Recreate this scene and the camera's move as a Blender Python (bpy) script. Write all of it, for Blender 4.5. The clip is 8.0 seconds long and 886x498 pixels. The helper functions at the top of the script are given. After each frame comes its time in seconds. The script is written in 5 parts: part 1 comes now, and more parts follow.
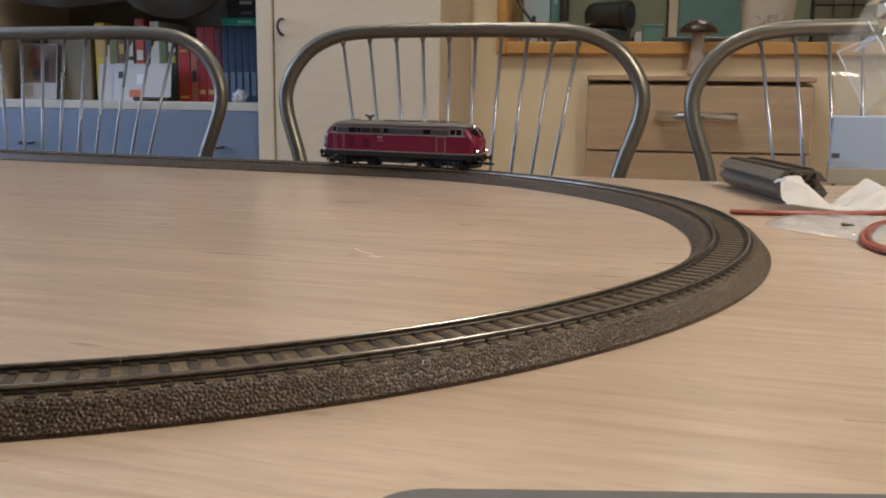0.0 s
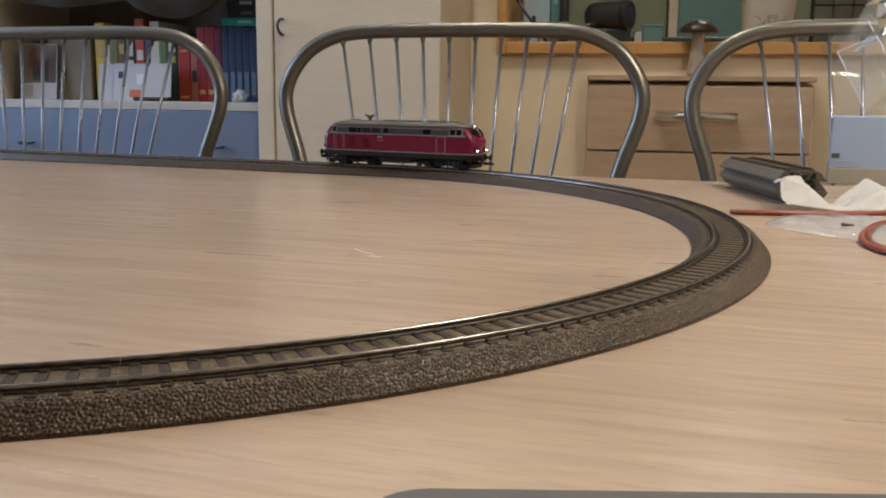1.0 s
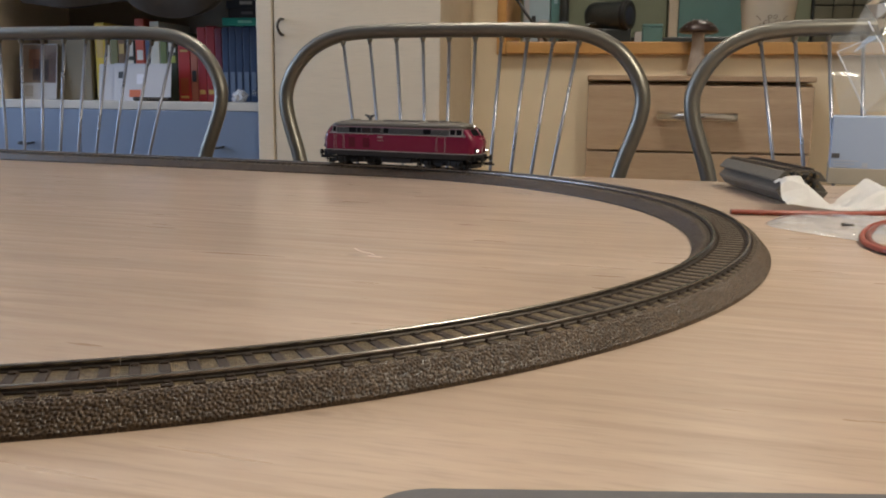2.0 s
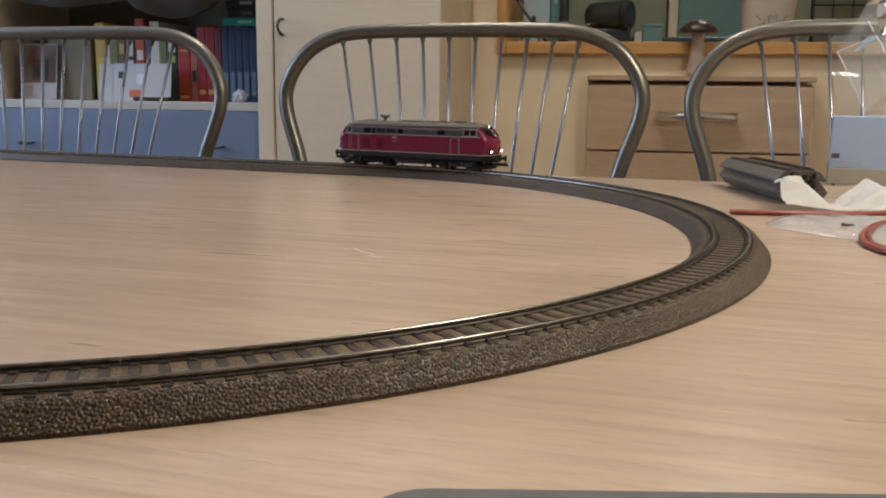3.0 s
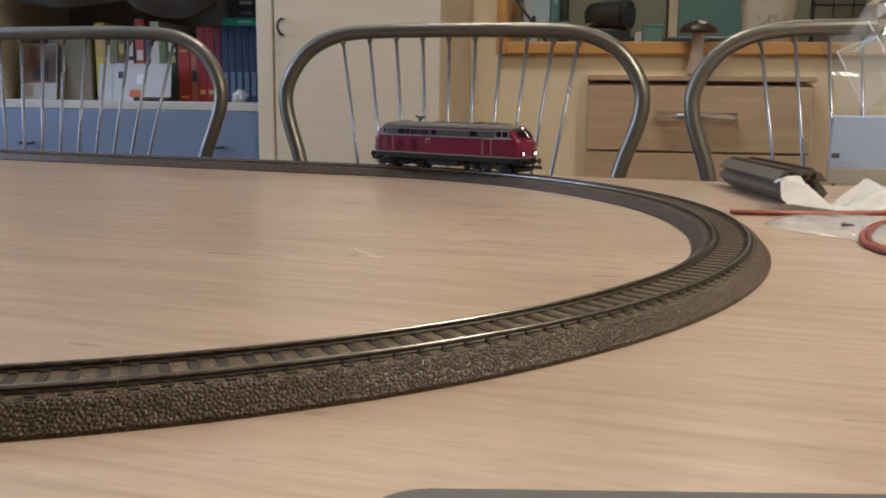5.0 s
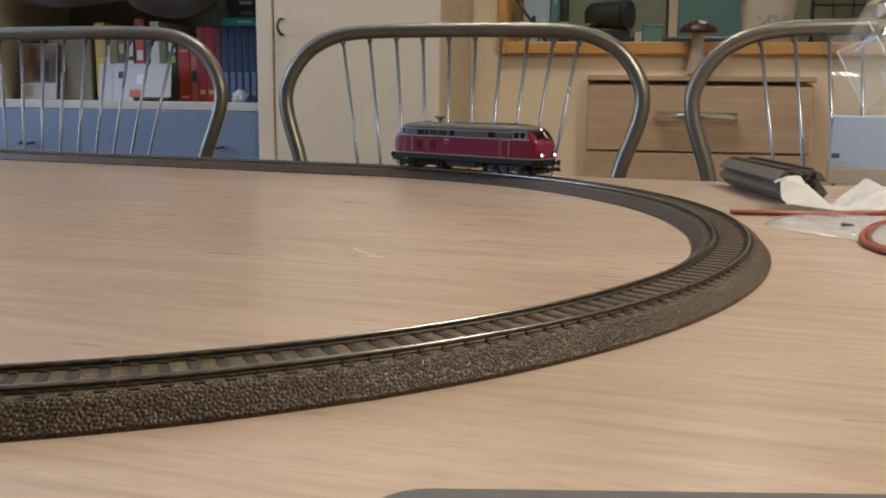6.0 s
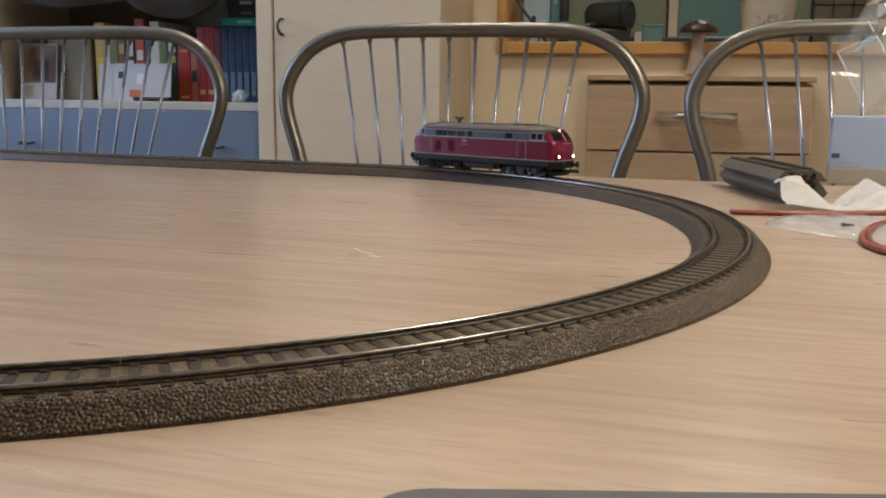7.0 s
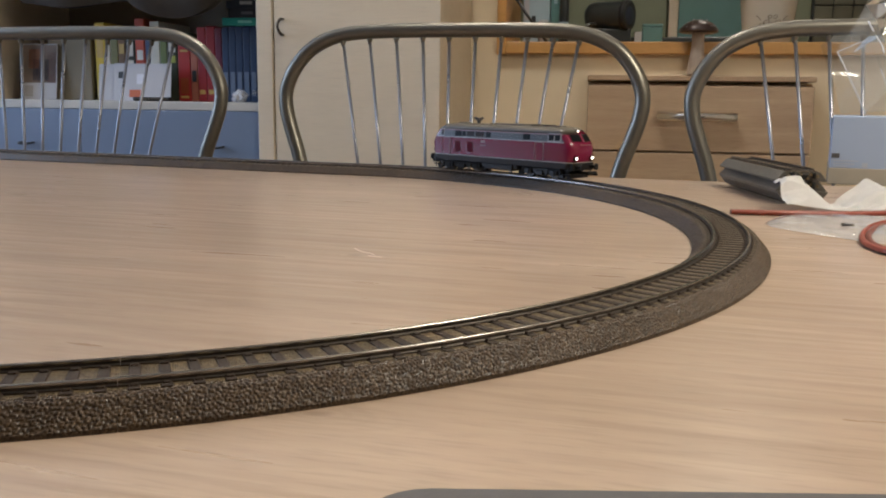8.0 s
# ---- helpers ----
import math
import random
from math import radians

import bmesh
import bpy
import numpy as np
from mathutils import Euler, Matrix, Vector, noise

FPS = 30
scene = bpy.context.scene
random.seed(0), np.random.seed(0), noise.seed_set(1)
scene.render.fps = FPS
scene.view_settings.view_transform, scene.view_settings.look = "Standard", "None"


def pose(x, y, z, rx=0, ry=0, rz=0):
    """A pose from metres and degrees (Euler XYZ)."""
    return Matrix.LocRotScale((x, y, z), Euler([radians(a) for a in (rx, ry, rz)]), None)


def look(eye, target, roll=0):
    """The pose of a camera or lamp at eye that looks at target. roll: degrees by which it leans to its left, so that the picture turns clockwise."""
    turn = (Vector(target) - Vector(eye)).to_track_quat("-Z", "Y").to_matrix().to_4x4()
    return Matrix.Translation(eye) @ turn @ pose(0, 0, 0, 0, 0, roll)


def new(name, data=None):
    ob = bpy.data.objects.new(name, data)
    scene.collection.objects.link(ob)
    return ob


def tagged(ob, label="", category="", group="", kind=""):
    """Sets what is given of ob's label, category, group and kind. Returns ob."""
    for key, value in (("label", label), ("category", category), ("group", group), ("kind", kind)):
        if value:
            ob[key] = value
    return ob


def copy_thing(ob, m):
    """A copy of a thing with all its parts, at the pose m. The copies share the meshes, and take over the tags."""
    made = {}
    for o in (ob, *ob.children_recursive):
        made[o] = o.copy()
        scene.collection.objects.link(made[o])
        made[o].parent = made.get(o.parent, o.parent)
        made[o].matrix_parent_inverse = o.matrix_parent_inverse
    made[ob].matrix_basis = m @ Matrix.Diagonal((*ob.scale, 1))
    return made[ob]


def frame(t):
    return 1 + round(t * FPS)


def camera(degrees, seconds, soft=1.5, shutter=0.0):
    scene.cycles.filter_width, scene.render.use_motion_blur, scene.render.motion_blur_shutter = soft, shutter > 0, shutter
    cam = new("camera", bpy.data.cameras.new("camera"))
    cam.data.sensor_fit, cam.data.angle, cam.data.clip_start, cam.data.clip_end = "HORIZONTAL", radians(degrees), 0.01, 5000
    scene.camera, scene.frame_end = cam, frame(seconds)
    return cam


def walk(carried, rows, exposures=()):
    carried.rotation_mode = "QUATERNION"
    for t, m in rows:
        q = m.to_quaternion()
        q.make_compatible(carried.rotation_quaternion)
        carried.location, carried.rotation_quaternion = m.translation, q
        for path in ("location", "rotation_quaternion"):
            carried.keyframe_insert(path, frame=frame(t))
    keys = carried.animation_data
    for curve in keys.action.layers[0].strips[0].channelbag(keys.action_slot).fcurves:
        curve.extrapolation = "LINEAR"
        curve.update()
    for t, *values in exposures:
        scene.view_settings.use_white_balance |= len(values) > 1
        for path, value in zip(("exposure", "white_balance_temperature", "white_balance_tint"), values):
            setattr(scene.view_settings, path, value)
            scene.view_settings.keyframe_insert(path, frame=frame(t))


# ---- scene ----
# ---- camera ----
TABLE = 0.75                      # height of the table top
EYE = (0.0, 0.0, TABLE + 0.0788)
cam = camera(53.96, 8.0, soft=2.0)
CAM_POSE = look(EYE, (0.0, 0.98523, TABLE - 0.09245), roll=0.745)
walk(cam, [(0.0, CAM_POSE), (8.0, CAM_POSE)])

# ---- world and light ----
ROOM = pose(0, 0, 0, 0, 0, -10)   # the room stands ten degrees off the viewing axis
EDGE = pose(0, 0, 0, 0, 0, -15)   # the table's far edge and the chairs


def room(s, d, z, rz=0.0):
    return ROOM @ pose(s, d, z, 0, 0, rz)


world = bpy.data.worlds.new("world")
scene.world = world
world.use_nodes = True
wn = world.node_tree.nodes
sky = wn.new("ShaderNodeTexSky")
sky.sky_type = "NISHITA"
sky.sun_disc = False
sky.sun_elevation = radians(12)
sky.sun_rotation = radians(200)
world.node_tree.links.new(sky.outputs[0], wn["Background"].inputs[0])
wn["Background"].inputs[1].default_value = 0.10


def area_lamp(name, m, size_x, size_y, watts, colour):
    data = bpy.data.lights.new(name, "AREA")
    data.shape, data.size, data.size_y = "RECTANGLE", size_x, size_y
    data.energy, data.color = watts, colour
    ob = new(name, data)
    ob.matrix_world = m
    return ob


# daylight in the opening of the window in the side wall
area_lamp("window_daylight", room(-2.59, 0.92, 1.55) @ pose(0, 0, 0, 0, -90, 0), 1.2, 1.36, 45, (0.48, 0.66, 1.0))
# the ceiling lamp over the table
area_lamp("pendant_lamp_light", room(0.56, 0.38, 1.50), 0.20, 0.20, 12.0, (1.0, 0.92, 0.77))
# the kitchen's ceiling light
area_lamp("kitchen_lamp_light", room(0.5, 2.75, 2.25), 0.3, 0.3, 4.4, (1.0, 0.92, 0.80))
scene.view_settings.exposure = 0.0


# ---- materials ----
def material(name, colour, rough=0.5, metal=0.0, vary=0.12, scale=20.0, bump=0.0, bump_scale=200.0, coat=0.0, stretch=(1, 1, 1), per_object=0.0, rough_vary=0.1):
    m = bpy.data.materials.new(name)
    m.use_nodes = True
    nt = m.node_tree
    n, l = nt.nodes, nt.links
    b = n["Principled BSDF"]
    b.inputs["Metallic"].default_value = metal
    b.inputs["Coat Weight"].default_value = coat
    tc = n.new("ShaderNodeTexCoord")
    mp = n.new("ShaderNodeMapping")
    mp.inputs["Scale"].default_value = stretch
    l.new(tc.outputs["Object"], mp.inputs["Vector"])
    nz = n.new("ShaderNodeTexNoise")
    nz.inputs["Scale"].default_value = scale
    nz.inputs["Detail"].default_value = 6
    nz.inputs["Roughness"].default_value = 0.62
    l.new(mp.outputs[0], nz.inputs["Vector"])
    mix = n.new("ShaderNodeMix")
    mix.data_type = "RGBA"
    lo = [max(0.0, c * (1 - vary)) for c in colour]
    hi = [min(1.0, c * (1 + vary)) for c in colour]
    mix.inputs[6].default_value = (*lo, 1)
    mix.inputs[7].default_value = (*hi, 1)
    l.new(nz.outputs[0], mix.inputs[0])
    out = mix.outputs[2]
    if per_object:
        oi = n.new("ShaderNodeObjectInfo")
        hs = n.new("ShaderNodeHueSaturation")
        mr = n.new("ShaderNodeMapRange")
        mr.inputs[3].default_value, mr.inputs[4].default_value = 1 - per_object, 1 + per_object
        l.new(oi.outputs["Random"], mr.inputs[0])
        l.new(mr.outputs[0], hs.inputs["Value"])
        l.new(out, hs.inputs["Color"])
        out = hs.outputs[0]
    l.new(out, b.inputs["Base Color"])
    rr = n.new("ShaderNodeMapRange")
    rr.inputs[3].default_value, rr.inputs[4].default_value = max(0.02, rough - rough_vary), min(1, rough + rough_vary)
    nz2 = n.new("ShaderNodeTexNoise")
    nz2.inputs["Scale"].default_value = scale * 0.37
    nz2.inputs["Detail"].default_value = 4
    l.new(mp.outputs[0], nz2.inputs["Vector"])
    l.new(nz2.outputs[0], rr.inputs[0])
    l.new(rr.outputs[0], b.inputs["Roughness"])
    if bump:
        nb = n.new("ShaderNodeTexNoise")
        nb.inputs["Scale"].default_value = bump_scale
        nb.inputs["Detail"].default_value = 3
        l.new(mp.outputs[0], nb.inputs["Vector"])
        bp = n.new("ShaderNodeBump")
        bp.inputs["Strength"].default_value = bump
        bp.inputs["Distance"].default_value = 0.5 / bump_scale
        l.new(nb.outputs[0], bp.inputs["Height"])
        l.new(bp.outputs[0], b.inputs["Normal"])
    return m


def glow(name, colour, strength):
    m = bpy.data.materials.new(name)
    m.use_nodes = True
    b = m.node_tree.nodes["Principled BSDF"]
    b.inputs["Base Color"].default_value = (0.9, 0.9, 0.9, 1)
    b.inputs["Emission Color"].default_value = (*colour, 1)
    b.inputs["Emission Strength"].default_value = strength
    return m


def glass(name, colour=(0.96, 0.98, 1.0), rough=0.04, ior=1.3, film=False, milky=0.12):
    m = bpy.data.materials.new(name)
    m.use_nodes = True
    n, l = m.node_tree.nodes, m.node_tree.links
    b = n["Principled BSDF"]
    b.inputs["Base Color"].default_value = (*colour, 1)
    b.inputs["Roughness"].default_value = rough
    b.inputs["IOR"].default_value = ior
    b.inputs["Transmission Weight"].default_value = 1.0
    if film:
        tr = n.new("ShaderNodeBsdfTransparent")
        gl = n.new("ShaderNodeBsdfGlossy")
        gl.inputs["Roughness"].default_value = rough
        fr = n.new("ShaderNodeFresnel")
        fr.inputs["IOR"].default_value = 1.4
        tr.inputs["Color"].default_value = (*colour, 1)
        df = n.new("ShaderNodeBsdfDiffuse")
        df.inputs["Color"].default_value = (0.8, 0.82, 0.85, 1)
        m1 = n.new("ShaderNodeMixShader")
        m1.inputs[0].default_value = milky
        l.new(tr.outputs[0], m1.inputs[1])
        l.new(df.outputs[0], m1.inputs[2])
        m2 = n.new("ShaderNodeMixShader")
        l.new(fr.outputs[0], m2.inputs[0])
        l.new(m1.outputs[0], m2.inputs[1])
        l.new(gl.outputs[0], m2.inputs[2])
        l.new(m2.outputs[0], n["Material Output"].inputs["Surface"])
    return m


def wood(name, pale, dark, rough, along=1.0, across=9.0, fine=60.0, coat=0.0, turn=0.0, contrast=1.0, streaks=0.45, pore=0.35, pore_size=(12.0, 8.0), eyes=()):
    """Wood with its grain along local x: broad cathedral bands, fine pores and streaks."""
    m = bpy.data.materials.new(name)
    m.use_nodes = True
    n, l = m.node_tree.nodes, m.node_tree.links
    b = n["Principled BSDF"]
    b.inputs["Coat Weight"].default_value = coat
    b.inputs["Coat Roughness"].default_value = 0.2
    tc = n.new("ShaderNodeTexCoord")

    def coords(sx, sy):
        mp = n.new("ShaderNodeMapping")
        mp.inputs["Scale"].default_value = (sx, sy, sy)
        mp.inputs["Rotation"].default_value = (0, radians(turn), 0)
        l.new(tc.outputs["Object"], mp.inputs["Vector"])
        return mp.outputs[0]

    def noise_tex(vec, scale, detail, distort=0.0):
        t = n.new("ShaderNodeTexNoise")
        t.inputs["Scale"].default_value = scale
        t.inputs["Detail"].default_value = detail
        t.inputs["Distortion"].default_value = distort
        l.new(vec, t.inputs["Vector"])
        return t.outputs[0]

    def ramp(fac, lo, hi):
        r = n.new("ShaderNodeMapRange")
        r.inputs[1].default_value, r.inputs[2].default_value = lo, hi
        l.new(fac, r.inputs[0])
        return r.outputs[0]

    broad = ramp(noise_tex(coords(along, across), 1.0, 3, 1.5), 0.32, 0.70)
    streak = ramp(noise_tex(coords(along * 2.2, across * 6), 1.0, 5, 0.3), 0.30, 0.72)
    pores = ramp(noise_tex(coords(along * pore_size[0], fine * pore_size[1]), 1.0, 2), 0.50, 0.74)

    def blend(a, c, f):
        mx = n.new("ShaderNodeMix")
        mx.data_type = "RGBA"
        for sock, v in ((6, a), (7, c)):
            if hasattr(v, "links"):
                l.new(v, mx.inputs[sock])
            else:
                mx.inputs[sock].default_value = (*v, 1)
        if hasattr(f, "links"):
            l.new(f, mx.inputs[0])
        else:
            mx.inputs[0].default_value = f
        return mx.outputs[2]

    def times(f, k):
        mt = n.new("ShaderNodeMath")
        mt.operation = "MULTIPLY"
        l.new(f, mt.inputs[0])
        mt.inputs[1].default_value = k
        return mt.outputs[0]

    wv = n.new("ShaderNodeTexWave")
    wv.wave_type, wv.bands_direction, wv.wave_profile = "BANDS", "Y", "SIN"
    wv.inputs["Scale"].default_value = 1.0
    wv.inputs["Distortion"].default_value = 13.0
    wv.inputs["Detail"].default_value = 2.5
    wv.inputs["Detail Scale"].default_value = 0.6
    l.new(coords(along * 1.1, across * 1.25), wv.inputs["Vector"])
    lines = n.new("ShaderNodeMath")
    lines.operation = "MULTIPLY"
    l.new(ramp(wv.outputs["Fac"], 0.62, 1.0), lines.inputs[0])
    l.new(ramp(noise_tex(coords(along * 1.5, across * 0.8), 1.3, 2, 0.5), 0.40, 0.62), lines.inputs[1])
    figure = lines.outputs[0]
    c = blend(pale, dark, times(broad, 0.55 * contrast))
    c = blend(c, dark, times(figure, 0.55 * contrast))
    zones = ramp(noise_tex(coords(along * 0.22, across * 0.14), 1.0, 2, 0.6), 0.35, 0.65)
    c = blend(c, dark, times(zones, 0.22 * contrast))
    c = blend(c, dark, times(streak, streaks * contrast))
    c = blend(c, tuple(x * 0.6 for x in dark), times(pores, pore * contrast))
    for ex, ey, la, lb in eyes:
        # a knot: wavering rings round a dark heart, drawn out along the grain
        bend = n.new("ShaderNodeTexNoise")
        bend.inputs["Scale"].default_value = 45.0
        bend.inputs["Detail"].default_value = 3
        l.new(tc.outputs["Object"], bend.inputs["Vector"])
        warp = n.new("ShaderNodeVectorMath")
        warp.operation = "MULTIPLY_ADD"
        l.new(bend.outputs["Color"], warp.inputs[0])
        warp.inputs[1].default_value = (0.010, 0.008, 0.0)
        l.new(tc.outputs["Object"], warp.inputs[2])
        mp = n.new("ShaderNodeMapping")
        mp.vector_type = "TEXTURE"
        mp.inputs["Location"].default_value = (ex + 0.005, ey + 0.004, 0.0)
        mp.inputs["Scale"].default_value = (la, lb, 1000.0)
        l.new(warp.outputs[0], mp.inputs["Vector"])
        far = n.new("ShaderNodeVectorMath")
        far.operation = "LENGTH"
        l.new(mp.outputs[0], far.inputs[0])
        ring = n.new("ShaderNodeMath")
        ring.operation = "SINE"
        l.new(times(far.outputs["Value"], 15.0), ring.inputs[0])
        fade = n.new("ShaderNodeMath")
        fade.operation = "MULTIPLY"
        l.new(ramp(ring.outputs[0], -0.3, 1.0), fade.inputs[0])
        l.new(ramp(far.outputs["Value"], 2.1, 0.4), fade.inputs[1])
        c = blend(c, dark, times(fade.outputs[0], 0.45))
        c = blend(c, tuple(x * 0.6 for x in dark), times(ramp(far.outputs["Value"], 0.34, 0.10), 0.5))
    l.new(c, b.inputs["Base Color"])
    rr = n.new("ShaderNodeMapRange")
    rr.inputs[3].default_value, rr.inputs[4].default_value = rough * 0.85, rough * 1.25
    l.new(streak, rr.inputs[0])
    l.new(rr.outputs[0], b.inputs["Roughness"])
    bp = n.new("ShaderNodeBump")
    bp.inputs["Strength"].default_value = 0.05
    bp.inputs["Distance"].default_value = 0.0004
    l.new(pores, bp.inputs["Height"])
    l.new(bp.outputs[0], b.inputs["Normal"])
    return m


def gravel(name, dark, light, rough, relief=0.0012, fine=1350, bump=0.9):
    """Moulded plastic track bed: a relief of small stones, each with its own shade."""
    m = bpy.data.materials.new(name)
    m.use_nodes = True
    n, l = m.node_tree.nodes, m.node_tree.links
    b = n["Principled BSDF"]
    tc = n.new("ShaderNodeTexCoord")
    vo = n.new("ShaderNodeTexVoronoi")
    vo.inputs["Scale"].default_value = fine
    l.new(tc.outputs["Object"], vo.inputs["Vector"])
    nz = n.new("ShaderNodeTexNoise")
    nz.inputs["Scale"].default_value = 60
    nz.inputs["Detail"].default_value = 4
    l.new(tc.outputs["Object"], nz.inputs["Vector"])
    sep = n.new("ShaderNodeSeparateColor")
    l.new(vo.outputs["Color"], sep.inputs[0])
    add = n.new("ShaderNodeMath")
    add.operation = "MULTIPLY"
    l.new(sep.outputs[0], add.inputs[0])
    l.new(nz.outputs[0], add.inputs[1])
    mx = n.new("ShaderNodeMix")
    mx.data_type = "RGBA"
    mx.inputs[6].default_value, mx.inputs[7].default_value = (*dark, 1), (*light, 1)
    l.new(add.outputs[0], mx.inputs[0])
    l.new(mx.outputs[2], b.inputs["Base Color"])
    b.inputs["Roughness"].default_value = rough
    inv = n.new("ShaderNodeMath")
    inv.operation = "SUBTRACT"
    inv.inputs[0].default_value = 1.0
    l.new(vo.outputs["Distance"], inv.inputs[1])
    bp = n.new("ShaderNodeBump")
    bp.inputs["Strength"].default_value = bump
    bp.inputs["Distance"].default_value = relief
    l.new(inv.outputs[0], bp.inputs["Height"])
    l.new(bp.outputs[0], b.inputs["Normal"])
    return m


M_TABLE = wood("pale_oak_laminate", (0.485, 0.360, 0.266), (0.310, 0.216, 0.148), 0.31, along=4.5, across=24.0, fine=50.0, coat=0.4, turn=0.0, contrast=1.25, streaks=0.44, pore=0.24, pore_size=(16.0, 12.0),
               eyes=((-0.004, 0.036, 0.020, 0.010), (0.066, -0.176, 0.016, 0.0065), (-0.150, -0.080, 0.014, 0.006), (0.330, -0.020, 0.018, 0.008)))
M_WALL = material("cream_plaster", (0.80, 0.67, 0.475), 0.85, vary=0.05, scale=6, bump=0.2, bump_scale=300)
M_PANEL = wood("dark_brown_panelling", (0.085, 0.060, 0.042), (0.045, 0.030, 0.020), 0.5, along=1.0, across=8.0, turn=90)
M_CEIL = material("white_ceiling_paint", (0.80, 0.78, 0.74), 0.9, vary=0.03, scale=4, bump=0.1, bump_scale=200)
M_FLOOR = wood("brown_floor_boards", (0.34, 0.22, 0.13), (0.20, 0.12, 0.07), 0.4, along=0.8, across=6.0)
M_CUP = wood("pale_maple_laminate", (0.66, 0.56, 0.42), (0.60, 0.49, 0.35), 0.45, along=2.0, across=14.0, contrast=0.6, turn=90)
M_DRAWER = wood("light_oak_drawer_front", (0.56, 0.405, 0.265), (0.40, 0.275, 0.175), 0.45, along=2.5, across=22.0, contrast=0.9)
M_COUNTER = wood("orange_beech_worktop", (0.60, 0.33, 0.11), (0.46, 0.23, 0.07), 0.35, along=3.0, across=20.0, contrast=0.6)
M_CHAIR = material("silver_grey_lacquered_tube", (0.165, 0.152, 0.126), 0.38, metal=0.75, vary=0.14, scale=45)
M_ROD = material("dark_silver_rod", (0.25, 0.25, 0.27), 0.30, metal=0.85, vary=0.08, scale=60)
M_CHROME = material("polished_chrome", (0.75, 0.74, 0.72), 0.15, metal=1.0, vary=0.03, rough_vary=0.05)
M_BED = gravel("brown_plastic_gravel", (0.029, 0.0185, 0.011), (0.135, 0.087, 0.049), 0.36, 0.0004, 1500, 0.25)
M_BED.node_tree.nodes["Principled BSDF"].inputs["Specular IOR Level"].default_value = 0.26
# the brown bed plastic again, window daylight mixed in as a lighter grey
M_BED_WINDOWLIT = gravel("brown_plastic_gravel_windowlit", (0.055, 0.048, 0.040), (0.17, 0.15, 0.125), 0.40, 0.0004, 1500, 0.25)
# same plastic as the bed's sides; lamp light on the top is in its paler colours
M_BEDTOP_LIT = gravel("brown_plastic_fine_gravel_lit", (0.055, 0.040, 0.022), (0.30, 0.215, 0.120), 0.40, 0.0005, 1900)
M_BEDTOP_LIT.node_tree.nodes["Principled BSDF"].inputs["Specular IOR Level"].default_value = 0.25
M_SLEEPER = material("dark_brown_plastic_sleeper", (0.036, 0.024, 0.017), 0.55, vary=0.25, scale=600, bump=0.4, bump_scale=1500, per_object=0.12)
M_SLEEPER.node_tree.nodes["Principled BSDF"].inputs["Specular IOR Level"].default_value = 0.18
M_RAIL = material("nickel_silver_rail", (0.40, 0.375, 0.35), 0.22, metal=1.0, vary=0.1, scale=200)
M_RAILSIDE = material("browned_rail_side", (0.075, 0.062, 0.052), 0.42, metal=0.8, vary=0.15, scale=300)
M_RED = material("crimson_loco_paint", (0.150, 0.007, 0.032), 0.24, vary=0.1, scale=150, rough_vary=0.05)
M_REDDARK = material("dark_red_grille", (0.085, 0.004, 0.014), 0.6, vary=0.15, scale=400)
M_ROOF = material("umbra_grey_loco_roof", (0.072, 0.058, 0.040), 0.5, vary=0.15, scale=150)
M_BAND = material("grey_loco_band", (0.070, 0.068, 0.066), 0.34, vary=0.1, scale=200)
M_BLACK = material("black_loco_underframe", (0.009, 0.0085, 0.008), 0.5, vary=0.3, scale=400)
M_GREYDARK = material("dark_grey_frame_band", (0.020, 0.019, 0.019), 0.45, vary=0.15, scale=300)
for dark_m, level in ((M_BLACK, 0.25), (M_GREYDARK, 0.22), (M_REDDARK, 0.08)):
    dark_m.node_tree.nodes["Principled BSDF"].inputs["Specular IOR Level"].default_value = level
M_BAND.node_tree.nodes["Principled BSDF"].inputs["Specular IOR Level"].default_value = 0.3
M_LINE = material("pale_trim_line", (0.270, 0.252, 0.240), 0.4, vary=0.05, scale=200)
M_PANE = material("dark_window_pane", (0.006, 0.006, 0.007), 0.38, vary=0.1, scale=100, rough_vary=0.03)
M_PANE.node_tree.nodes["Principled BSDF"].inputs["Specular IOR Level"].default_value = 0.06
M_SMOKE = material("smoky_window_pane", (0.022, 0.015, 0.014), 0.5, vary=0.2, scale=200)
M_SMOKE.node_tree.nodes["Principled BSDF"].inputs["Specular IOR Level"].default_value = 0.1
M_WHEEL = material("blackened_wheel_metal", (0.045, 0.042, 0.038), 0.45, metal=0.6, vary=0.15, scale=400)
M_HEADLIGHT = glow("headlight_glow", (1.0, 0.93, 0.82), 5.0)
M_FAINT = material("faded_grey_lettering", (0.22, 0.12, 0.13), 0.5)
M_BLUE = material("blue_grey_cabinet_front", (0.150, 0.192, 0.272), 0.5, vary=0.05, scale=8)
M_WHITE = material("white_painted_board", (0.46, 0.43, 0.38), 0.5, vary=0.04, scale=12)
M_DARKIN = material("brown_shelf_back", (0.20, 0.16, 0.11), 0.6, vary=0.12, scale=10)


# ---- mesh helpers ----
def part(name, bm, mat, parent=None, label="", m=None, smooth=False):
    me = bpy.data.meshes.new(name)
    bm.to_mesh(me)
    bm.free()
    me.materials.append(mat)
    if smooth:
        for p in me.polygons:
            p.use_smooth = True
    ob = new(name, me)
    if parent:
        ob.parent = parent
    if m is not None:
        ob.matrix_basis = m
    if label:
        tagged(ob, label)
    return ob


def thing(name, m, label, category, group="", kind=""):
    ob = new(name)
    ob.empty_display_size = 0.02
    ob.matrix_basis = m
    return tagged(ob, label, category, group, kind)


